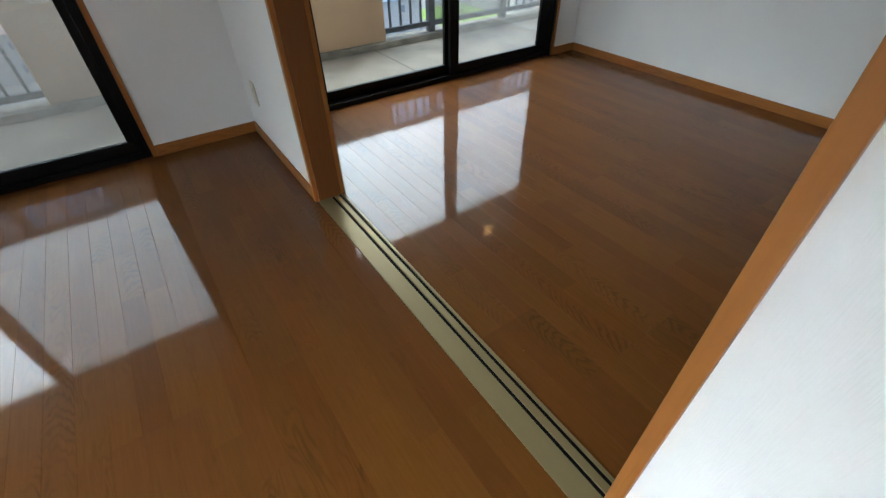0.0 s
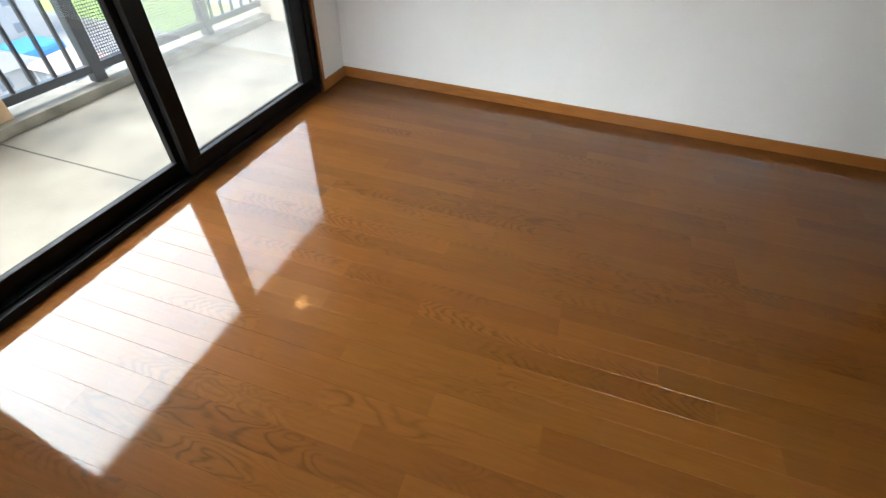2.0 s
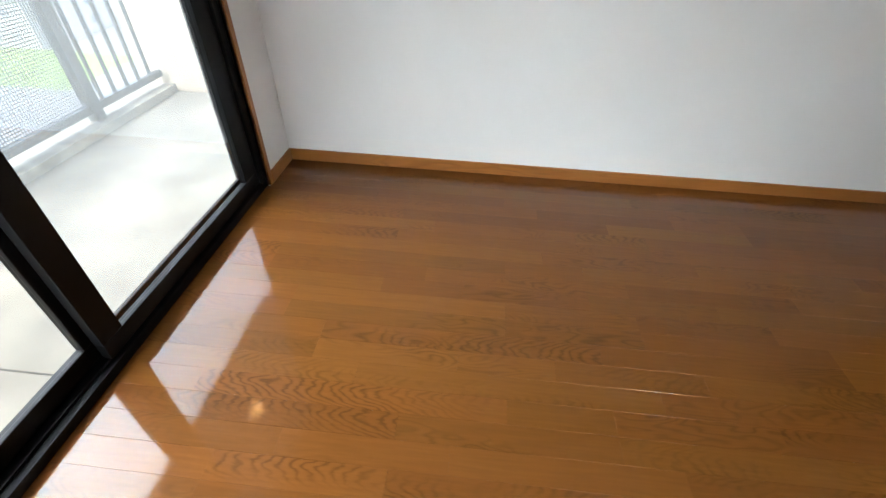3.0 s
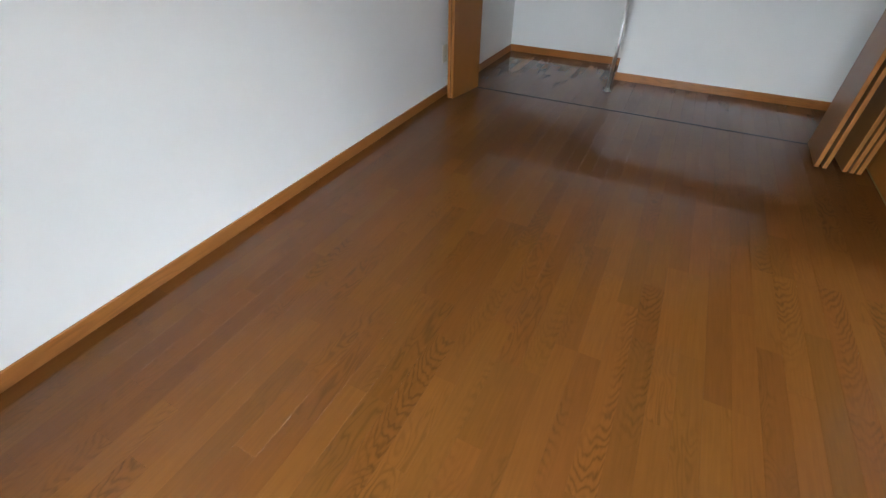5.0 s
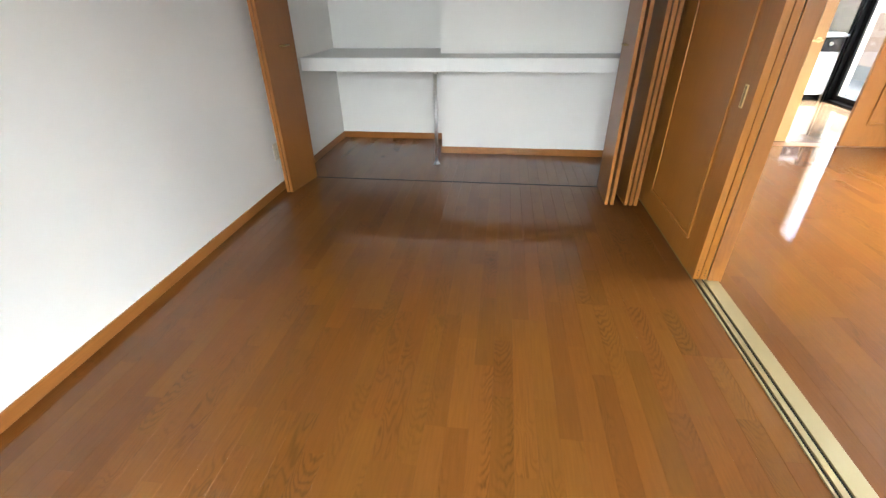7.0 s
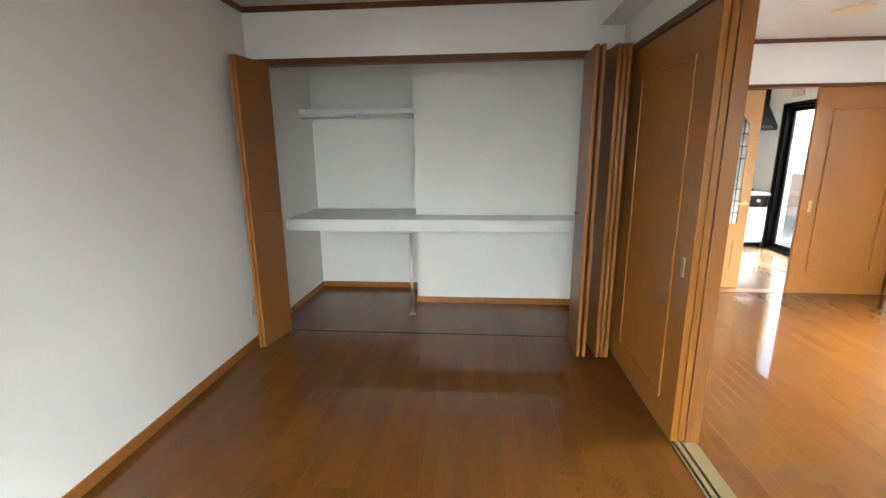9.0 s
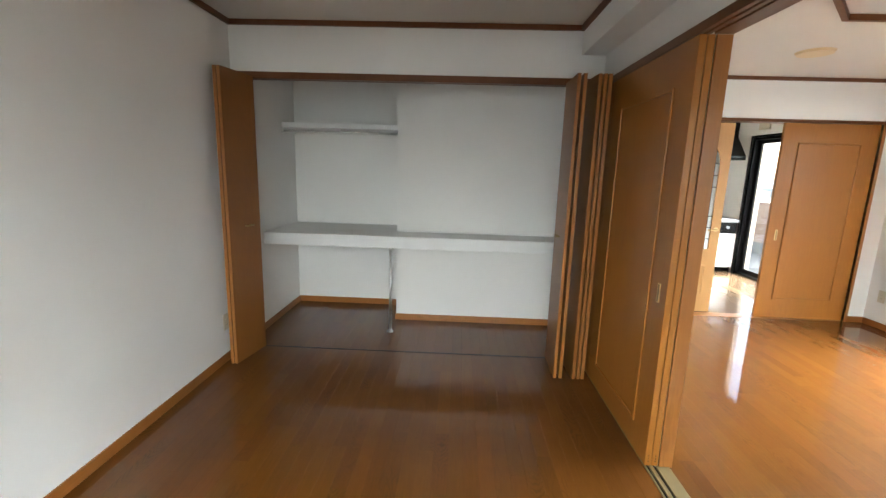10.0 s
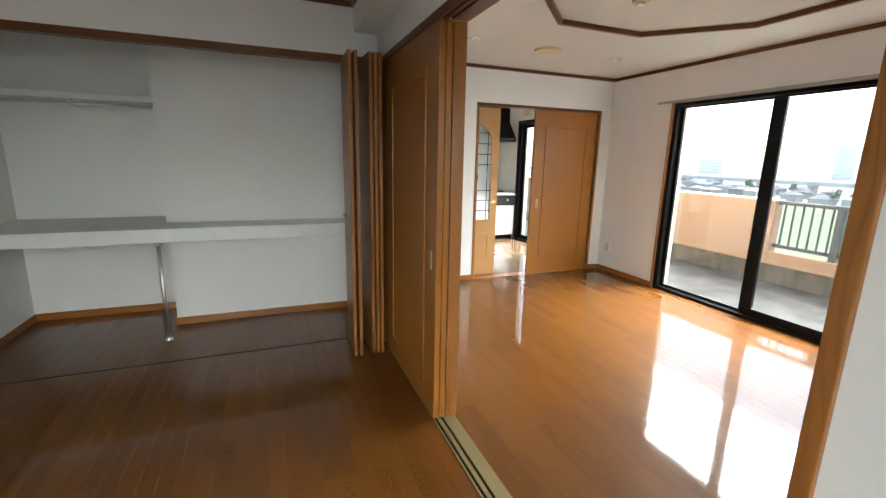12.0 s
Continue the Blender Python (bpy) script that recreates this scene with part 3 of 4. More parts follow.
d, leaf = panel_door("sliding_door", -0.031, 0.0, OPEN_S - 0.99, OPEN_S, 0.006, 2.034, "orange-brown panelled sliding door pushed open beside the closet", group="sliding doors")
pull(leaf, 0.0, 0.005, 0.765, 0.789, 0.842, 0.936, "y")
bm = bmesh.new()
for z in (0.03, 0.045, 0.06):
    tube(bm, (-0.016, OPEN_S, z), (-0.016, OPEN_S + 0.0015, z), 0.003, 8)
part("screw", bm, M_RUBBER, leaf, "small dark roller screws")
d, leaf = panel_door("sliding_door", -0.066, -0.035, OPEN_S - 0.99, OPEN_S, 0.006, 2.034, "orange-brown panelled sliding door pushed open beside the closet", group="sliding doors")
bm = bmesh.new()
for z in (0.03, 0.045, 0.06):
    tube(bm, (-0.051, OPEN_S, z), (-0.051, OPEN_S + 0.0015, z), 0.003, 8)
part("screw", bm, M_RUBBER, leaf, "small dark roller screws")

# ---------------------------------------------------------------- closet
closet_head = solid("closet_header", one(PART_E + 0.001, EAST - 0.001, FRONT - 0.06, FRONT + 0.012, 2.048, 2.094, bevel=0.002), M_DARK_X, "dark brown wooden closet door header", "trim")
solid("closet_floor_track", one(PART_E + 0.002, EAST - 0.012, FRONT - 0.008, FRONT + 0.004, -0.004, 0.002), M_RUBBER, "thin dark floor track of the closet", "track")


def bifold(x, lean, label, knob=0):
    """A folded closet leaf that stands out from the closet front; lean: metres by which its tip leans in x."""
    d = thing("bifold_leaf", (x, FRONT + 0.18, 0.012), label, "closet door", "folding closet doors")
    turn = Matrix.Rotation(-math.atan2(lean, 0.36), 3, "Z")

    def placed(bm):
        bmesh.ops.rotate(bm, verts=bm.verts, cent=(0, 0, 0), matrix=turn)
        bmesh.ops.translate(bm, verts=bm.verts, vec=(x, FRONT + 0.18, 0.012))
        return bm
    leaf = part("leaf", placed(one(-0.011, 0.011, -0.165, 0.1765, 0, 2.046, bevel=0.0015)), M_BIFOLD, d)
    part("edge_band", placed(one(-0.0108, 0.0108, 0.1765, 0.18, 0.0005, 2.0455, bevel=0.0016)), M_TRIM_Z, leaf, "rounded edge strip in lighter wood")
    if knob:
        bm = bmesh.new()
        a, b = knob * 0.011, knob * 0.031
        for y in (-0.055, 0.01):
            tube(bm, (a, y, 0.99), (b, y, 0.99), 0.005, 12)
        tube(bm, (b, -0.066, 0.99), (b, 0.021, 0.99), 0.0058, 12)
        part("pull_handle", placed(bm), M_OLDBRASS, leaf, "small dull brass bow handle", smooth=True)
    return d


for x0, x1 in ((0.001, 0.06), (EAST - 0.03, EAST - 0.011)):
    solid("closet_jamb", one(x0, x1, FRONT - 0.10, FRONT + 0.010, 0.0, 2.048, bevel=0.002), M_TRIM_Z, "orange-brown wooden closet side jamb", "jamb")
wide = "brown wooden folding closet leaf, folded open against the wall"
bifold(2.595, -0.03, wide)
bifold(2.525, 0.060, wide, knob=-1)
bifold(0.256, 0.010, wide, knob=1)
bifold(0.218, 0.008, wide)
bifold(0.136, -0.012, wide)
bifold(0.103, -0.010, wide)
bifold(0.070, -0.006, wide)

shelf = thing("closet_shelf", (1.3, -0.9, 0.76), "white painted mid-height closet shelf with a thick front edge", "shelf")
bm = bmesh.new()
box(bm, 0.001, EAST - 0.001, -1.127, -0.822, 0.835, 0.862)
box(bm, 1.551, EAST - 0.001, -1.579, -1.127, 0.835, 0.862)
part("board", bm, M_SHELF, shelf)
part("front_edge", one(0.001, EAST - 0.001, -0.822, -0.79, 0.762, 0.864, bevel=0.004), M_SHELF, shelf)
part("rear_cleat", one(1.551, EAST - 0.001, -1.579, -1.56, 0.79, 0.835), M_SHELF, shelf)
part("edge_bead", one(0.001, 1.55, -1.127, -1.115, 0.862, 0.872, bevel=0.002), M_SHELF, shelf)
part("edge_bead", one(1.551, EAST - 0.012, -1.579, -1.567, 0.862, 0.872, bevel=0.002), M_SHELF, shelf)

post = thing("support_pole", (1.555, -0.805, 0), "chrome support pole under the closet shelf", "pole")
bm = bmesh.new()
tube(bm, (1.555, -0.805, 0.0), (1.555, -0.805, 0.762), 0.0135, 20)
part("tube", bm, M_CHROME, post, smooth=True)
bm = bmesh.new()
tube(bm, (1.555, -0.805, 0.0), (1.555, -0.805, 0.006), 0.028, 24)
tube(bm, (1.555, -0.805, 0.006), (1.555, -0.805, 0.022), 0.019, 24)
part("foot_flange", bm, M_CHROME, post, smooth=True)
bm = bmesh.new()
tube(bm, (1.555, -0.805, 0.744), (1.555, -0.805, 0.762), 0.024, 24)
part("top_flange", bm, M_CHROME, post, smooth=True)

up = thing("upper_shelf", (2.1, -1.43, 1.78), "white upper closet shelf above a hanging rail", "shelf")
part("board", one(1.551, EAST - 0.001, -1.579, -1.262, 1.785, 1.832, bevel=0.004), M_SHELF, up)
part("cleat", one(EAST - 0.02, EAST - 0.001, -1.579, -1.262, 1.745, 1.785), M_SHELF, up)
rail = thing("hanging_rail", (2.1, -1.25, 1.75), "chrome clothes rail under the upper shelf", "clothes rail")
bm = bmesh.new()
tube(bm, (1.552, -1.275, 1.752), (EAST - 0.002, -1.275, 1.752), 0.0105, 18)
part("tube", bm, M_CHROME, rail, smooth=True)
for x, s in ((1.551, 1), (EAST - 0.001, -1)):
    bm = bmesh.new()
    tube(bm, (x, -1.275, 1.752), (x + s * 0.012, -1.275, 1.752), 0.024, 20)
    part("end_socket", bm, M_CHROME, rail, smooth=True)
bm = bmesh.new()
box(bm, 2.10, 2.115, -1.283, -1.267, 1.752, 1.785)
part("hanger_bracket", bm, M_CHROME, rail)


# ---------------------------------------------------------------- outlets and ceiling fixtures
def plate(name, c, n, w, h, label, slots=2):
    """A wall plate at c on a wall whose normal is n ('x' or 'y' with a sign)."""
    s = 1 if n[0] == "+" else -1
    p = thing(name, c, label, "outlet", kind="")
    def slab(u, du, z, dz, d0, d1):
        if n[1] == "x":
            return (c[0] + s * d0, c[0] + s * d1, c[1] + u - du / 2, c[1] + u + du / 2, c[2] + z - dz / 2, c[2] + z + dz / 2)
        return (c[0] + u - du / 2, c[0] + u + du / 2, c[1] + s * d0, c[1] + s * d1, c[2] + z - dz / 2, c[2] + z + dz / 2)
    part("cover_plate", one(*slab(0, w, 0, h, 0, 0.007), bevel=0.003), M_PLASTIC, p)
    for i in range(slots):
        z = (i - (slots - 1) / 2) * 0.034
        part("socket", one(*slab(0, 0.030, z, 0.026, 0.006, 0.0085), bevel=0.001), M_PLASTIC, p)
        for u in (-0.006, 0.006):
            part("slot", one(*slab(u, 0.002, z, 0.008, 0.0083, 0.0088)), M_RUBBER, p)
    return p


plate("wall_outlet", (EAST, -0.115, 0.30), "-x", 0.07, 0.12, "ivory plastic wall outlet beside the closet")
plate("wall_outlet", (WEST, -1.46, 0.32), "+x", 0.07, 0.12, "ivory plastic wall outlet above the baseboard")
plate("wall_outlet", (PART_W, 3.20, 0.30), "-x", 0.07, 0.12, "ivory plastic wall outlet on the short wall")


def downlight(x, y, z, r, label):
    d = thing("downlight", (x, y, z - 0.012), label, "ceiling light", "recessed downlights")
    bm = bmesh.new()
    ring = [[bm.verts.new((x + rr * math.cos(a), y + rr * math.sin(a), zz)) for a in [i * math.tau / 32 for i in range(32)]]
            for rr, zz in ((r, z), (r, z - 0.006), (r * 0.82, z - 0.010), (r * 0.74, z - 0.004), (r * 0.6, z + 0.045), (0.002, z + 0.05))]
    for a, b in zip(ring, ring[1:]):
        for i in range(32):
            bm.faces.new((a[i], a[(i + 1) % 32], b[(i + 1) % 32], b[i]))
    part("trim_ring", bm, M_CHROME, d, "bright metal reflector ring", smooth=True)
    bm = bmesh.new()
    bmesh.ops.create_uvsphere(bm, u_segments=16, v_segments=10, radius=r * 0.42, matrix=Matrix.Translation((x, y, z + 0.008)))
    part("bulb", bm, M_SHELF, d, "unlit white bulb", smooth=True)
    return d


downlight(-0.885, -0.71, CEIL_L, 0.055, "small recessed chrome ceiling downlight, unlit")
downlight(-2.47, -0.77, CEIL_L, 0.055, "small recessed chrome ceiling downlight, unlit")
M_DISC = material("beige_plastic_disc", (0.62, 0.50, 0.30), 0.5, vary=0.05)
disc = thing("ceiling_cover", (-1.672, -0.755, CEIL_L - 0.02), "round beige plastic ceiling cover", "ceiling cover")
bm = bmesh.new()
tube(bm, (-1.672, -0.755, CEIL_L - 0.018), (-1.672, -0.755, CEIL_L), 0.115, 48, 0.125)
part("cap", bm, M_DISC, disc)
rose = thing("ceiling_rosette", (-1.50, 0.50, CEIL_L - 0.012), "small round beige ceiling rosette in the recess", "ceiling fitting")
bm = bmesh.new()
tube(bm, (-1.50, 0.50, CEIL_L + 0.003), (-1.50, 0.50, CEIL_L + 0.02), 0.05, 28, 0.055)
part("body", bm, M_DISC, rose, smooth=True)
bm = bmesh.new()
tube(bm, (-1.50, 0.50, CEIL_L - 0.012), (-1.50, 0.50, CEIL_L + 0.003), 0.024, 20, 0.028)
part("socket", bm, M_CHROME, rose, "bright metal socket ring", smooth=True)

# curtain rail over the terrace window
M_RAILG = material("bronze_rail", (0.40, 0.36, 0.31), 0.4, 0.5, vary=0.05)
cr = thing("curtain_rail", (WEST + 0.04, 0.32, 2.045), "slim silver curtain rail over the terrace window", "curtain rail")
part("rail", one(WEST + 0.035, WEST + 0.055, -0.87, 1.5, 2.020, 2.046, bevel=0.004), M_RAILG, cr)
for y in (-0.80, 0.32, 1.44):
    part("bracket", one(WEST, WEST + 0.05, y - 0.012, y + 0.012, 2.046, 2.056), M_CHROME, cr)
part("end_cap", one(WEST + 0.032, WEST + 0.058, -0.88, -0.862, 2.017, 2.049, bevel=0.003), M_BRASS, cr)
latch = thing("tieback_hook", (WEST, -0.71, 0.98), "small pale curtain tieback hook", "hook")
bm = bmesh.new()
tube(bm, (WEST, -0.725, 0.985), (WEST + 0.03, -0.725, 0.985), 0.006, 10)
tube(bm, (WEST + 0.03, -0.725, 0.985), (WEST + 0.03, -0.725, 1.01), 0.006, 10)
part("hook", bm, M_PLASTIC, latch)

# ---------------------------------------------------------------- south doorway and kitchen
frame_s = thing("door_frame", (-2.245, SOUTH, 0), "brown wooden frame of the kitchen doorway", "door frame", kind="structure")
part("head", one(-3.10, -1.39, SOUTH - 0.12, SOUTH + 0.008, 1.985, 2.015, bevel=0.002), M_DARK_X, frame_s)
part("post", one(-3.10, -3.07, SOUTH - 0.12, SOUTH + 0.008, 0.0, 1.985, bevel=0.002), M_TRIM_Z, frame_s)
part("post", one(-1.42, -1.39, SOUTH - 0.12, SOUTH + 0.008, 0.0, 1.985, bevel=0.002), M_TRIM_Z, frame_s)
part("threshold", one(-3.07, -1.42, SOUTH - 0.12, SOUTH, -0.006, 0.003), M_TRIM_X, frame_s)
d, leaf = panel_door("sliding_door", -3.068, -2.165, SOUTH - 0.05, SOUTH - 0.018, 0.006, 1.984, "orange-brown panelled sliding door half closing the kitchen doorway", axis="x", group="sliding doors", stile=0.15, foot=0.2)
pull(leaf, -2.262, -2.238, SOUTH - 0.018, SOUTH - 0.013, 0.83, 0.935, "x")

# open glazed door behind the doorway
GD0, GD1, GY0, GY1 = -2.00 + 0.235, -1.02, SOUTH - 0.175, SOUTH - 0.14
gd = thing("glazed_door", ((GD0 + GD1) / 2, (GY0 + GY1) / 2, 0), "light wooden door with an arched leaded glass pane, standing open", "door")
M_PALE = wood("pale_door_wood", (0.40, 0.20, 0.07), (0.60, 0.34, 0.13), 0.36, "z", coat=0.25, coat_rough=0.25, contrast=0.4)
M_GLASS_D = glass("leaded_glass", (0.9, 0.95, 0.95))
M_GLASS_D.node_tree.nodes["Principled BSDF"].inputs["Roughness"].default_value = 0.33


def arched_leaf():
    bm = bmesh.new()
    g0, g1, gz0, gz1 = GD0 + 0.095, GD1 - 0.095, 0.69, 1.60
    cx, r = (g0 + g1) / 2, (g1 - g0) / 2
    box(bm, GD0, g0, GY0, GY1, 0.006, 1.984)
    box(bm, g1, GD1, GY0, GY1, 0.006, 1.984)
    box(bm, g0, g1, GY0, GY1, 0.006, gz0)
    # above the arch, in narrow upright slices
    n = 24
    for i in range(n):
        a, b = math.pi * i / n, math.pi * (i + 1) / n
        xa, xb = cx + r * math.cos(a), cx + r * math.cos(b)
        za, zb = gz1 + 0.75 * r * math.sin(a), gz1 + 0.75 * r * math.sin(b)
        v = [bm.verts.new(p) for p in ((xa, GY1, za), (xb, GY1, zb), (xb, GY1, 1.984), (xa, GY1, 1.984), (xa, GY0, za), (xb, GY0, zb), (xb, GY0, 1.984), (xa, GY0, 1.984))]
        for f in ((0, 1, 2, 3), (7, 6, 5, 4), (0, 4, 5, 1), (3, 2, 6, 7)):
            bm.faces.new([v[k] for k in f])
    return bm, cx, r, g0, g1, gz0, gz1


bm, cx, r, g0, g1, gz0, gz1 = arched_leaf()
gleaf = part("leaf", bm, M_PALE, gd)
gp = part("pane", one(g0 - 0.004, g1 + 0.004, GY0 + 0.014, GY0 + 0.018, gz0, gz1 + 0.75 * r), M_GLASS_D, gleaf, "clear leaded glass")
gp.visible_shadow = False
bm = bmesh.new()
yy = GY0 + 0.022
for z in (0.80, 0.92, 1.04, 1.34, 1.46, 1.58, 1.70):
    tube(bm, (g0, yy, z), (g1, yy, z), 0.004, 6)
for x in (g0 + 0.045, g1 - 0.045, cx):
    tube(bm, (x, yy, gz0), (x, yy, gz1 + 0.4 * r), 0.004, 6)
for i in range(24):
    a, b = math.tau * i / 24, math.tau * (i + 1) / 24
    for ox in (-0.055, 0.055):
        tube(bm, (cx + ox + 0.055 * math.cos(a), yy, 1.19 + 0.13 * math.sin(a)), (cx + ox + 0.055 * math.cos(b), yy, 1.19 + 0.13 * math.sin(b)), 0.004, 6)
part("lead_came", bm, M_RUBBER, gleaf, "dark lead strips with a looped centre motif")
part("edge_bead", one(g0 - 0.012, g1 + 0.012, GY1, GY1 + 0.006, gz0 - 0.014, gz0, bevel=0.002), M_PALE, gleaf)
for a in ((GD0 + 0.10, GD1 - 0.10, 0.505, 0.52), (GD0 + 0.10, GD1 - 0.10, 0.20, 0.215), (GD0 + 0.10, GD0 + 0.115, 0.215, 0.505), (GD1 - 0.115, GD1 - 0.10, 0.215, 0.505)):
    part("moulding", one(a[0], a[1], GY1, GY1 + 0.008, a[2], a[3], bevel=0.003), M_PALE, gleaf)
bm = bmesh.new()
hx = GD0 + 0.05
tube(bm, (hx, GY1, 0.905), (hx, GY1 + 0.008, 0.905), 0.022, 20)
tube(bm, (hx, GY1, 0.905), (hx, GY1 + 0.05, 0.905), 0.008, 12)
tube(bm, (hx - 0.008, GY1 + 0.045, 0.905), (hx + 0.10, GY1 + 0.045, 0.900), 0.008, 12)
part("lever_handle", bm, M_BRASS, gleaf, "brass lever handle", smooth=True)

# kitchen shell
KS = -4.45
bm = bmesh.new()
box(bm, WEST, PART_W, KS, KS - 0.15, -0.02, TOP)
box(bm, -0.9, -0.75, KS, SOUTH - 0.12, -0.02, TOP)
solid("wall_kitchen", bm, M_WALL, "white papered kitchen walls", "wall")
solid("ceiling_kitchen", one(WEST, PART_W, KS, SOUTH - 0.12, CEIL_L, TOP), M_CEIL, "off-white kitchen ceiling", "ceiling")
M_KWHITE = material("white_laminate", (0.78, 0.79, 0.80), 0.25, vary=0.02)
M_STEEL = material("brushed_steel", (0.6, 0.6, 0.6), 0.3, 1.0, vary=0.06, stretch=(1, 20, 20))
M_ENAMEL = material("black_enamel", (0.012, 0.012, 0.013), 0.25, vary=0.1)
M_KTILE = material("grey_wall_tile", (0.56, 0.51, 0.45), 0.35, vary=0.05)
ku = thing("kitchen_unit", (-2.6, -4.1, 0), "white kitchen base unit with a dark plinth", "kitchen cabinet")
part("plinth", one(WEST + 0.002, -1.8, KS + 0.002, -3.86, 0.0, 0.075), M_ENAMEL, ku)
body = part("body", one(WEST + 0.002, -1.8, KS + 0.002, -3.822, 0.075, 0.775), M_KWHITE, ku)
for a, b in ((WEST + 0.01, -2.70), (-2.69, -2.25), (-2.24, -1.81)):
    dr = part("cabinet_door", one(a, b, -3.822, -3.80, 0.085, 0.60 if b < -2.6 else 0.765, bevel=0.003), M_KWHITE, body)
    part("grip", one(a + 0.03, b - 0.03, -3.80, -3.786, 0.575 if b < -2.6 else 0.74, 0.588 if b < -2.6 else 0.753, bevel=0.002), M_STEEL, dr)
kt = solid("worktop", one(WEST + 0.002, -1.8, KS + 0.002, -3.775, 0.775, 0.812, bevel=0.006), M_STEEL, "stainless steel kitchen worktop", "worktop", kind="")
stove = thing("gas_cooker", (-2.98, -4.05, 0.6), "built-in gas cooker with a black front and two knobs", "cooker")
part("front_panel", one(WEST + 0.02, -2.71, -3.82, -3.796, 0.605, 0.77, bevel=0.003), M_ENAMEL, stove)
part("top_plate", one(WEST + 0.03, -2.70, -4.36, -3.80, 0.812, 0.828, bevel=0.004), M_STEEL, stove)
for x in (-3.10, -2.86):
    bm = bmesh.new()
    tube(bm, (x, -3.796, 0.70), (x, -3.772, 0.70), 0.022, 20)
    part("knob", bm, M_STEEL, stove)
    bm = bmesh.new()
    for i in range(6):
        a = math.tau * i / 6
        box(bm, x + 0.05 * math.cos(a) - 0.006, x + 0.05 * math.cos(a) + 0.006, -4.05 + 0.05 * math.sin(a) - 0.006, -4.05 + 0.05 * math.sin(a) + 0.006, 0.828, 0.856)
    tube(bm, (x, -4.05, 0.828), (x, -4.05, 0.842), 0.04, 20)
    part("pan_support", bm, M_ENAMEL, stove)
kt2 = solid("wall_tiles", one(WEST + 0.004, -1.8, KS, KS + 0.008, 0.812, 1.70), M_KTILE, "grey kitchen splashback", "splashback")
hood = thing("range_hood", (-3.0, -4.1, 1.69), "black sloping range hood above the cooker", "range hood")
bm = bmesh.new()
prof = [(KS + 0.002, 1.70), (-3.87, 1.70), (-3.87, 1.76), (-4.12, 2.05), (-4.12, 2.398), (KS + 0.002, 2.398)]
va = [bm.verts.new((-3.27 + 0.012, y, z)) for y, z in prof]
vb = [bm.verts.new((-2.70, y, z)) for y, z in prof]
bm.faces.new(va)
bm.faces.new(vb)
for i in range(6):
    bm.faces.new((va[i], va[(i + 1) % 6], vb[(i + 1) % 6], vb[i]))
part("canopy", bm, M_ENAMEL, hood)
part("grip_bar", one(-3.2, -2.76, -3.868, -3.852, 1.715, 1.735, bevel=0.003), M_RUBBER, hood, "dark front bar")

kv = thing("wall_vent", (WEST, -3.55, 2.12), "small ivory plastic vent cover above the kitchen door", "vent")
cover = part("cover", one(WEST, WEST + 0.02, -3.66, -3.44, 2.115, 2.235, bevel=0.006), M_PLASTIC, kv)
for i in range(4):
    part("louvre", one(WEST + 0.02, WEST + 0.024, -3.64, -3.46, 2.135 + i * 0.025, 2.147 + i * 0.025), M_PLASTIC, cover)

# ---------------------------------------------------------------- balcony and terrace
BF = -0.06
bm = bmesh.new()
box(bm, -5.2, 3.8, NORTH + TH, 4.85, BF - 0.2, BF)
solid("balcony_floor", bm, M_CONC, "pale stained concrete balcony floor with a thin joint", "balcony floor")
solid("terrace_floor", one(-5.2, WEST - TH, -12.0, NORTH + TH, BF - 0.2, BF), M_TERRACE_CONC, "grey weathered concrete terrace floor", "terrace floor")
solid("floor_joint", one(1.325, 1.331, NORTH + TH + 0.02, 4.66, BF, BF + 0.0015), M_CURB, "thin dark joint across the balcony floor", "joint")
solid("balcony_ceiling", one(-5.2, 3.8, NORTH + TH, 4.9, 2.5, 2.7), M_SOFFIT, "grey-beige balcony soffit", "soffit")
solid("balcony_kerb", one(-5.05, 3.62, 4.665, 4.85, BF, -0.005, bevel=0.006), M_KERB_LIGHT, "stained concrete kerb under the railing", "kerb")
parapet = solid("balcony_parapet", one(-1.18, 1.48, 4.71, 4.85, -0.005, 0.92, bevel=0.01), M_PEACH_BRIGHT, "solid peach stucco parapet", "parapet")
solid("balcony_end_wall", one(3.62, 3.80, NORTH + TH, 4.9, BF, 0.95, bevel=0.008), M_CREAM, "low cream stucco end wall of the balcony", "wall")


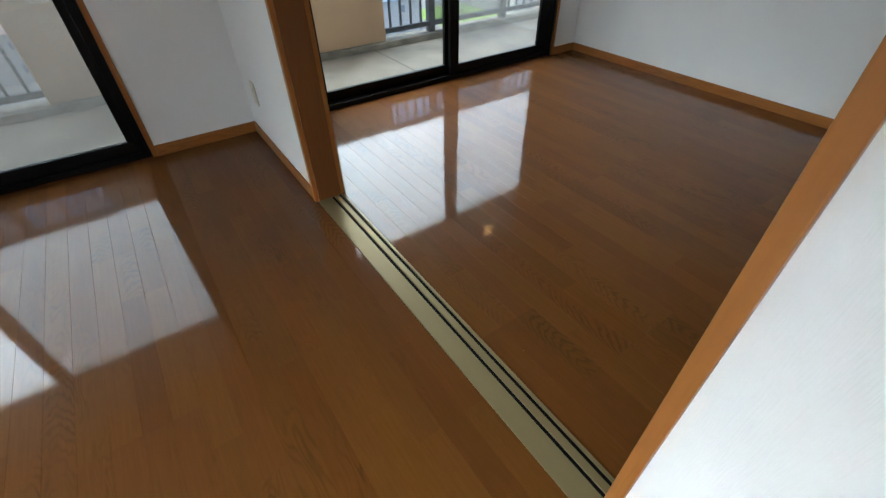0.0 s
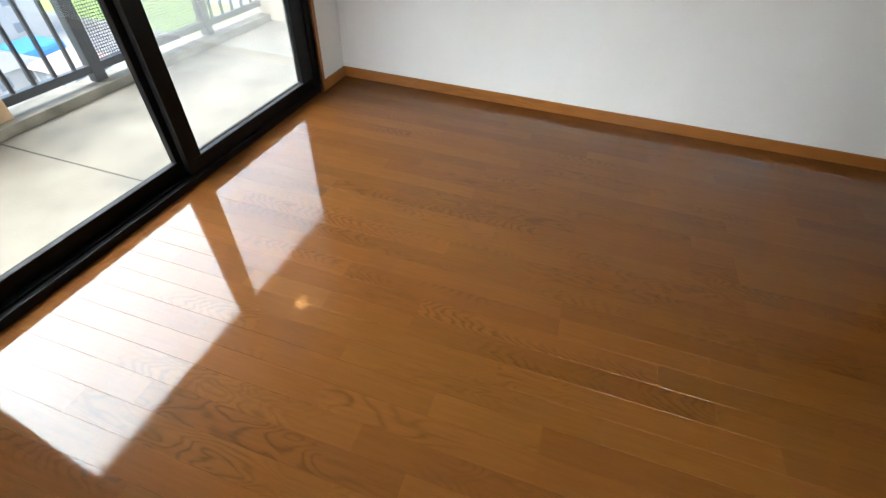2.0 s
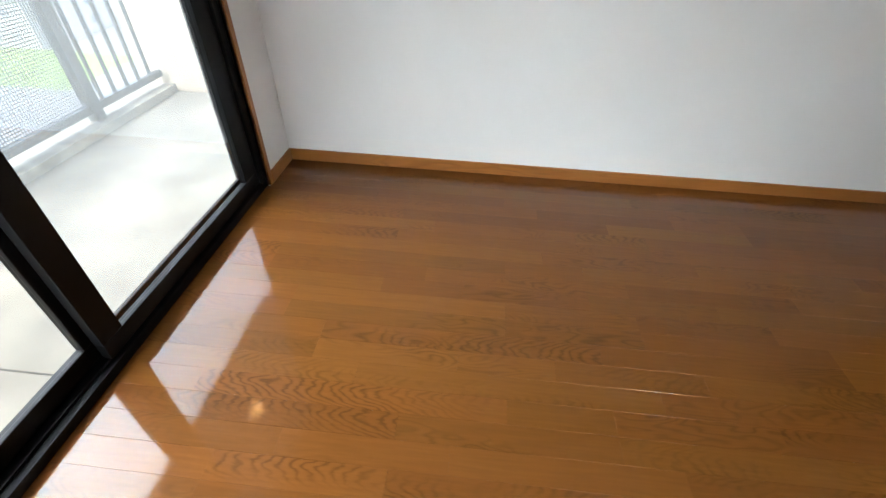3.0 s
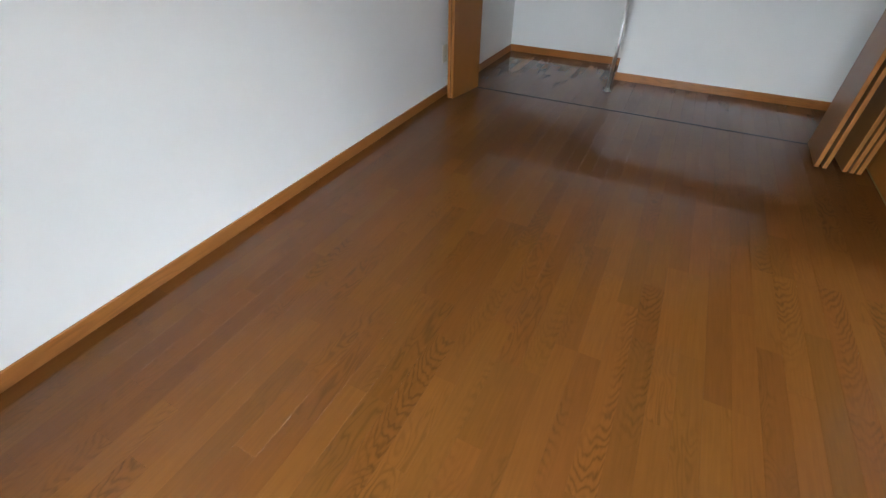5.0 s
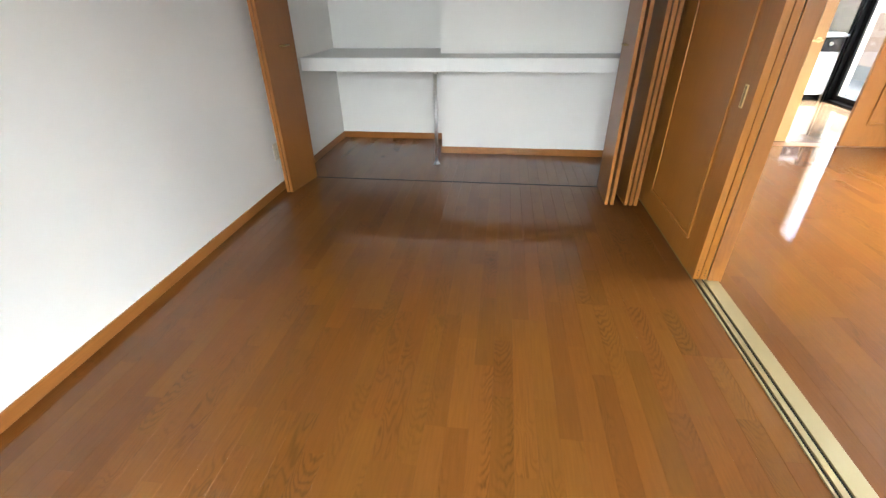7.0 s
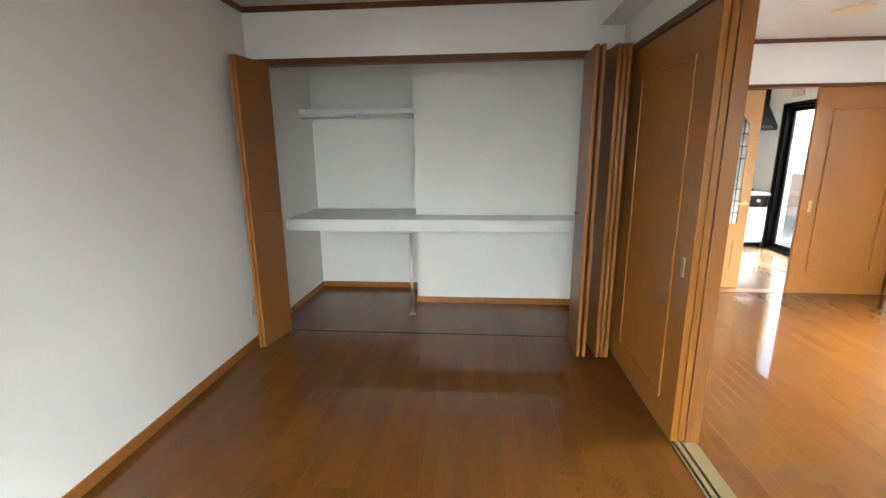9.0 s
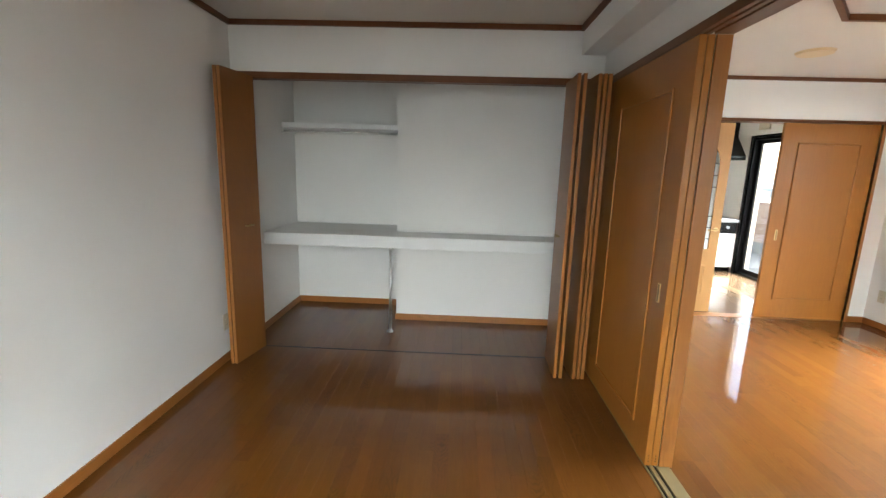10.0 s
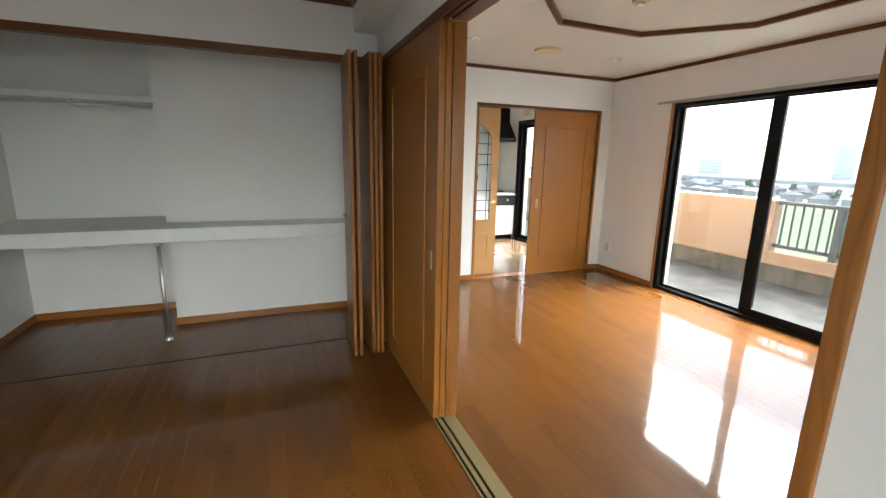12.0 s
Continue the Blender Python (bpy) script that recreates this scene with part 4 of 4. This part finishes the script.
def railing(name, along, lo, hi, at, z0, z1, posts, meshes, label, pitch=0.115):
    """A metal railing: top and bottom rail, posts, bars, and wire mesh between some posts."""
    def B(u0, u1, v0, v1, a, b):
        return (u0, u1, at + v0, at + v1, a, b) if along == "x" else (at + v0, at + v1, u0, u1, a, b)
    c = B((lo + hi) / 2, (lo + hi) / 2, 0, 0, z0, z0)
    r = thing(name, (c[0], c[2], z0), label, "railing", kind="")
    part("top_rail", one(*B(lo, hi, -0.03, 0.03, z1 - 0.045, z1), bevel=0.004), M_RAIL, r)
    part("bottom_rail", one(*B(lo, hi, -0.018, 0.018, z0 + 0.05, z0 + 0.095), bevel=0.003), M_RAIL, r)
    for p in posts:
        part("post", one(*B(p - 0.036, p + 0.036, -0.03, 0.03, z0, z1 - 0.045), bevel=0.003), M_RAIL, r)
    u = lo + pitch * 0.7
    while u < hi - 0.02:
        if not any(a - 0.05 < u < b + 0.05 for a, b in meshes) and not any(abs(u - p) < 0.06 for p in posts):
            part("bar", one(*B(u - 0.009, u + 0.009, -0.009, 0.009, z0 + 0.095, z1 - 0.045)), M_RAIL, r)
        u += pitch
    for a, b in meshes:
        bm = bmesh.new()
        k = a
        while k < b:
            box(bm, *B(k, k + 0.004, -0.003, 0.0, z0 + 0.095, z1 - 0.045))
            k += 0.0165
        k = z0 + 0.10
        while k < z1 - 0.05:
            box(bm, *B(a, b, 0.0, 0.003, k, k + 0.0045))
            k += 0.0165
        part("mesh_panel", bm, M_RAIL, r, "fine square metal mesh infill")
    return r


railing("balcony_railing", "x", 1.48, 3.62, 4.755, -0.005, 0.94, (2.02, 2.965), ((2.056, 2.929),), "dark grey metal balcony railing with a mesh panel")
railing("balcony_railing", "x", -4.9, -1.18, 4.755, -0.005, 0.94, (-1.75, -2.7, -3.7), ((-2.664, -1.786),), "dark grey metal balcony railing beside the parapet")
TW = -5.08
bm = bmesh.new()
box(bm, TW - 0.12, TW, -12.0, 4.85, BF, 0.17)
solid("terrace_kerb", bm, M_CURB, "stained grey concrete kerb of the terrace", "kerb")
solid("terrace_parapet", one(TW - 0.14, TW + 0.01, -12.0, -0.60, 0.17, 0.965, bevel=0.012), M_PEACH_DIM, "solid peach stucco terrace parapet", "parapet")
solid("terrace_low_wall", one(TW - 0.14, TW + 0.01, -0.60, 4.85, 0.17, 0.335, bevel=0.012), M_PEACH_DIM, "low peach wall below the terrace railing", "parapet")
solid("terrace_coping", one(TW - 0.155, TW + 0.022, -12.0, -0.595, 0.965, 0.985, bevel=0.006), M_CREAM, "pale coping along the terrace parapet", "coping")
railing("terrace_railing", "y", -0.60, 4.6, TW - 0.07, 0.335, 0.97, (0.05, 1.0, 2.0, 3.0), ((0.086, 0.964), (2.04, 2.96)), "dark grey metal terrace railing with a mesh panel", pitch=0.1)
bl = thing("balcony_lamp", (2.52, 4.2, 2.42), "small round lit lamp under the balcony soffit", "lamp")
bm = bmesh.new()
tube(bm, (2.52, 4.2, 2.47), (2.52, 4.2, 2.5), 0.07, 28)
part("base", bm, M_SHELF, bl)
bm = bmesh.new()
bmesh.ops.create_uvsphere(bm, u_segments=24, v_segments=14, radius=0.062, matrix=Matrix.Translation((2.52, 4.2, 2.44)) @ Matrix.Diagonal((1, 1, 0.7, 1)))
part("globe", bm, glow("lamp_globe", (1.0, 0.5, 0.16), 3.6), bl, "warm glowing globe", smooth=True)

# ---------------------------------------------------------------- outdoors
GZ = -17.0
M_GROUND = material("town_ground", (0.24, 0.235, 0.21), 0.9, vary=0.25, scale=0.05)
M_FIELD = material("green_field", (0.14, 0.20, 0.085), 0.9, vary=0.35, scale=0.6)
M_LAWN = material("lime_lawn", (0.23, 0.33, 0.07), 0.9, vary=0.25, scale=0.5)
M_ASPH = material("asphalt", (0.10, 0.10, 0.10), 0.85, vary=0.15, scale=0.8)
M_CONCFAR = material("viaduct_concrete", (0.50, 0.47, 0.43), 0.9, vary=0.08, scale=0.3)
M_ROOF_G = material("grey_roof", (0.20, 0.20, 0.20), 0.7, vary=0.15, scale=1)
M_ROOF_B = material("blue_roof", (0.22, 0.28, 0.36), 0.6, vary=0.15, scale=1)
M_ROOF_R = material("red_roof", (0.40, 0.27, 0.22), 0.7, vary=0.15, scale=1)
M_HOUSE = material("house_wall", (0.36, 0.345, 0.32), 0.85, vary=0.06, scale=0.6)
M_HOUSE_B = material("tan_house_wall", (0.26, 0.235, 0.20), 0.85, vary=0.06, scale=0.6)
M_ROOF_D = material("dark_tile_roof", (0.11, 0.12, 0.14), 0.7, vary=0.2, scale=1)
M_LEAF = material("tree_leaf", (0.12, 0.16, 0.085), 0.8, vary=0.35, scale=0.8)
M_BARK = material("tree_bark", (0.10, 0.075, 0.05), 0.9, vary=0.2, scale=3)
# pane colour lifted towards grey to stand in for haze
M_PANE_HAZED = material("hazed_pane", (0.20, 0.215, 0.23), 0.15, vary=0.1)
solid("ground", one(-3000, 3000, -3000, 3000, GZ - 1, GZ), M_GROUND, "grey town ground to the horizon", "ground")


def house(x, y, w, d, h, roof, wall=M_HOUSE, panes=True, label="small pale house with a hipped roof and dark windows"):
    ob = thing("house", (x, y, GZ), label, "house", "houses of the town")
    part("wall", one(x - w / 2, x + w / 2, y - d / 2, y + d / 2, GZ, GZ + h), wall, ob)
    bm = bmesh.new()
    e = 0.5
    lo = [bm.verts.new((x + sx * (w / 2 + e), y + sy * (d / 2 + e), GZ + h)) for sx, sy in ((-1, -1), (1, -1), (1, 1), (-1, 1))]
    if w > d:
        rg = [bm.verts.new((x + s * (w - d) / 2, y, GZ + h + d * 0.28)) for s in (-1, 1)]
        fs = ((lo[0], lo[1], rg[1], rg[0]), (lo[1], lo[2], rg[1]), (lo[2], lo[3], rg[0], rg[1]), (lo[3], lo[0], rg[0]))
    else:
        rg = [bm.verts.new((x, y + s * (d - w + 0.1) / 2, GZ + h + w * 0.28)) for s in (-1, 1)]
        fs = ((lo[0], lo[1], rg[0]), (lo[1], lo[2], rg[1], rg[0]), (lo[2], lo[3], rg[1]), (lo[3], lo[0], rg[0], rg[1]))
    for f in fs:
        bm.faces.new(f)
    bm.faces.new(lo[::-1])
    part("roof", bm, roof, ob)
    for s in (-1, 1) if panes else ():
        for z in (1.0, 3.6):
            if z + 1.2 < h:
                for u in (-0.25, 0.25):
                    part("window", one(x + u * w - 0.5, x + u * w + 0.5, y + s * d / 2, y + s * (d / 2 + 0.06), GZ + z + 0.2, GZ + z + 1.1), M_PANE_HAZED, ob)
                    part("window", one(x + s * w / 2, x + s * (w / 2 + 0.06), y + u * d - 0.5, y + u * d + 0.5, GZ + z + 0.2, GZ + z + 1.1), M_PANE_HAZED, ob)
    return ob


solid("field", one(-215, -25, -260, 120, GZ, GZ + 0.05), M_FIELD, "green crop field beyond the terrace", "field")
M_STRAW = material("dry_grass", (0.42, 0.38, 0.16), 0.9, vary=0.25, scale=0.4)
solid("field_edge", one(-236, -215, -260, 120, GZ, GZ + 0.08), M_STRAW, "yellowish dry grass strip along the field", "field")
rng = random.Random(4)
for i in range(84):
    house(-240 - (i % 3) * 21 - rng.random() * 9, -330 + i * 4.6 + rng.random() * 3, 5 + rng.random() * 4, 5 + rng.random() * 3, 2.6 + (i % 3) * 0.5 + rng.random() * 1.5,
          (M_ROOF_G, M_ROOF_D, M_ROOF_D, M_ROOF_B, M_ROOF_R)[rng.randrange(5)], (M_HOUSE, M_HOUSE, M_HOUSE_B)[rng.randrange(3)], False,
          "small low house with a hipped roof in the distance")


def tree(x, y, h, seed):
    """A tapered trunk with limbs under a crown of many small uneven clumps."""
    r = random.Random(seed)
    ob = thing("tree", (x, y, GZ), "dark green broad-leaved tree among the houses", "tree", "trees of the town")
    bm = tube(bmesh.new(), (x, y, GZ), (x, y, GZ + h * 0.6), 0.22, 10, 0.10)
    for i in range(5):
        a = i * 1.3 + r.random()
        tube(bm, (x, y, GZ + h * 0.4), (x + h * 0.24 * math.cos(a), y + h * 0.24 * math.sin(a), GZ + h * 0.72), 0.09, 6, 0.03)
    part("trunk", bm, M_BARK, ob)
    bm = bmesh.new()
    for i in range(60):
        a, q, z = r.random() * math.tau, r.random() ** 0.5, r.uniform(-1, 1)
        rad = q * h * 0.33 * (1 - 0.6 * z * z)
        size = h * r.uniform(0.04, 0.085)
        m = Matrix.Translation((x + rad * math.cos(a), y + rad * math.sin(a), GZ + h * (0.68 + 0.28 * z))) @ Matrix.Rotation(r.random() * 6, 4, (0.3, 0.5, 0.8)) @ Matrix.Diagonal((size, size * 0.8, size * 0.6, 1))
        bmesh.ops.create_icosphere(bm, subdivisions=1, radius=1, matrix=m)
    part("crown", bm, M_LEAF, ob)
    return ob


for i in range(24):
    tree(-238 - rng.random() * 56, -300 + i * 13 + rng.random() * 9, 5.0 + rng.random() * 3.5, i)
via = thing("viaduct", (-304, -100, GZ), "long pale concrete railway viaduct on piers", "viaduct")
part("deck", one(-309, -299, -900, 500, GZ + 6.1, GZ + 7.4), M_CONCFAR, via)
part("parapet", one(-299.4, -299, -900, 500, GZ + 7.4, GZ + 8.4), M_CONCFAR, via)
for i in range(46):
    part("pier", one(-306, -302, -880 + i * 30, -876 + i * 30, GZ, GZ + 6.1), M_CONCFAR, via)


# tower walls and window rows lightened: distance haze is in their colours
M_TOWER = material("tower_wall", (0.86, 0.82, 0.76), 0.9, vary=0.04, scale=0.1)
M_TOWER_ROW = material("tower_window_row", (0.62, 0.58, 0.53), 0.7, vary=0.05, scale=0.2)


def tower(x, y, w, d, h, floors, label):
    ob = thing("apartment_tower", (x, y, GZ), label, "tower block")
    part("wall", one(x - w / 2, x + w / 2, y - d / 2, y + d / 2, GZ, GZ + h), M_TOWER, ob)
    for i in range(floors):
        z = GZ + (i + 0.5) * h / floors
        part("window_row", one(x + w / 2, x + w / 2 + 0.3, y - d * 0.42, y + d * 0.42, z, z + h / floors * 0.25), M_TOWER_ROW, ob)
    return ob


tower(-700, -330, 24, 24, 41, 13, "tall pale apartment tower far beyond the viaduct")
tower(-700, -515, 24, 44, 23, 5, "broad pale block far beyond the viaduct")

# ground north of the balcony
solid("lawn", one(44, 57, 48, 78, GZ, GZ + 0.05), M_LAWN, "bright lime green grass plot", "lawn")
solid("yard_road", one(-40, 90, 34, 40, GZ, GZ + 0.05), M_ASPH, "asphalt lane below the balcony", "road")
M_TARP = material("blue_sheet", (0.05, 0.20, 0.50), 0.6, vary=0.12, scale=1.2)
solid("tarpaulin", one(30, 34.5, 56, 60.5, GZ, GZ + 1.2, bevel=0.4), M_TARP, "bright blue tarpaulin cover over a low heap", "tarpaulin", kind="")
house(31.5, 67, 12, 10, 5.5, M_ROOF_B)
house(24.5, 51, 4.5, 4.5, 2.6, M_ROOF_G)
house(28, 46.5, 4.5, 4, 2.4, M_ROOF_R)
house(64, 68, 14, 12, 6.0, M_ROOF_G)
house(12, 66, 10, 9, 5.5, M_ROOF_G)
house(-14, 78, 11, 9, 5.5, M_ROOF_R)
house(-28, 74, 11, 9, 5.5, M_ROOF_G)
house(74, 84, 12, 9, 5.5, M_ROOF_B)
house(60, 104, 14, 10, 5.5, M_ROOF_G)
house(84, 62, 12, 9, 5.5, M_ROOF_G)
house(38, 106, 12, 9, 5.5, M_ROOF_R)

# ---------------------------------------------------------------- floors: planks last
PW = 0.0758
PLANKS = {}


def plank_bm(bm, w, ln, cx=0.0, cy=0.0):
    """A plank with slightly eased top edges, top at zero height."""
    e, g = 0.0004, 0.0001
    a, b = w / 2 - g, ln / 2 - 0.00008
    rows = [[bm.verts.new((cx + sx * p, cy + sy * q, z)) for sx, sy in ((-1, -1), (1, -1), (1, 1), (-1, 1))]
            for p, q, z in ((a, b, -0.012), (a, b, -0.0005), (a - e, b, 0.0))]
    top = bm.faces.new(rows[2])
    uv = bm.loops.layers.uv.verify()
    for lp in top.loops:
        lp[uv].uv = (lp.vert.co.x - cx, lp.vert.co.y - cy)
    for r, s in zip(rows, rows[1:]):
        for i in range(4):
            bm.faces.new((r[i], r[(i + 1) % 4], s[(i + 1) % 4], s[i]))
    return bm


def plank_mesh(w, ln):
    key = (round(w, 3), round(ln, 3))
    if key not in PLANKS:
        PLANKS[key] = mesh_of(plank_bm(bmesh.new(), *key), "plank", M_PLANK)
    return PLANKS[key]


def planks(name, x0, x1, y0, y1, label, seed, near=None, mat=M_PLANK_REST):
    """A floor of narrow strips laid along y. near(x, y): which pieces are parts of their own; the rest is one joined part."""
    fl = solid(name, one(x0, x1, y0, y1, -0.05, -0.0115), M_JOINT, label, "floor")
    r = random.Random(seed)
    rest = bmesh.new()
    count = 0
    x = x1
    while x > x0 + 0.004:
        w = min(PW, x - x0)
        y = y0
        first = True
        while y < y1 - 0.004:
            ln = r.choice((0.3, 0.45, 0.45, 0.6, 0.6, 0.75, 0.9))
            if first:
                ln, first = r.choice((0.15, 0.3, 0.45, 0.6)), False
            if y1 - y - ln < 0.12:
                ln = y1 - y
            cx, cy = x - w / 2, y + ln / 2
            if count < 300 and (near is None or near(cx, cy)):
                p = new("plank", plank_mesh(w, ln))
                p.parent = fl
                p.location = (cx, cy, 0)
                count += 1
            else:
                plank_bm(rest, w, ln, cx, cy)
            y += ln
        x -= w
    if len(rest.faces):
        part("plank_field", rest, mat, fl, kind="stuff")
    else:
        rest.free()
    return fl


planks("floor_bedroom", PART_E, EAST, FRONT + 0.004, NORTH + 0.012, "glossy orange-brown strip wood floor", 11)
planks("floor_closet", PART_E, EAST, -1.58, FRONT - 0.008, "glossy brown strip wood floor inside the closet", 12)
planks("floor_living", WEST - 0.012, PART_W, SOUTH, NORTH + 0.012, "glossy orange-brown strip wood floor of the living room", 13, near=lambda x, y: x > -2.45)
planks("floor_kitchen", WEST - 0.012, -0.9, KS, SOUTH - 0.12, "glossy wood floor of the kitchen, colour brightened for window glare", 14, near=lambda x, y: False, mat=M_PLANK_BRIGHT)
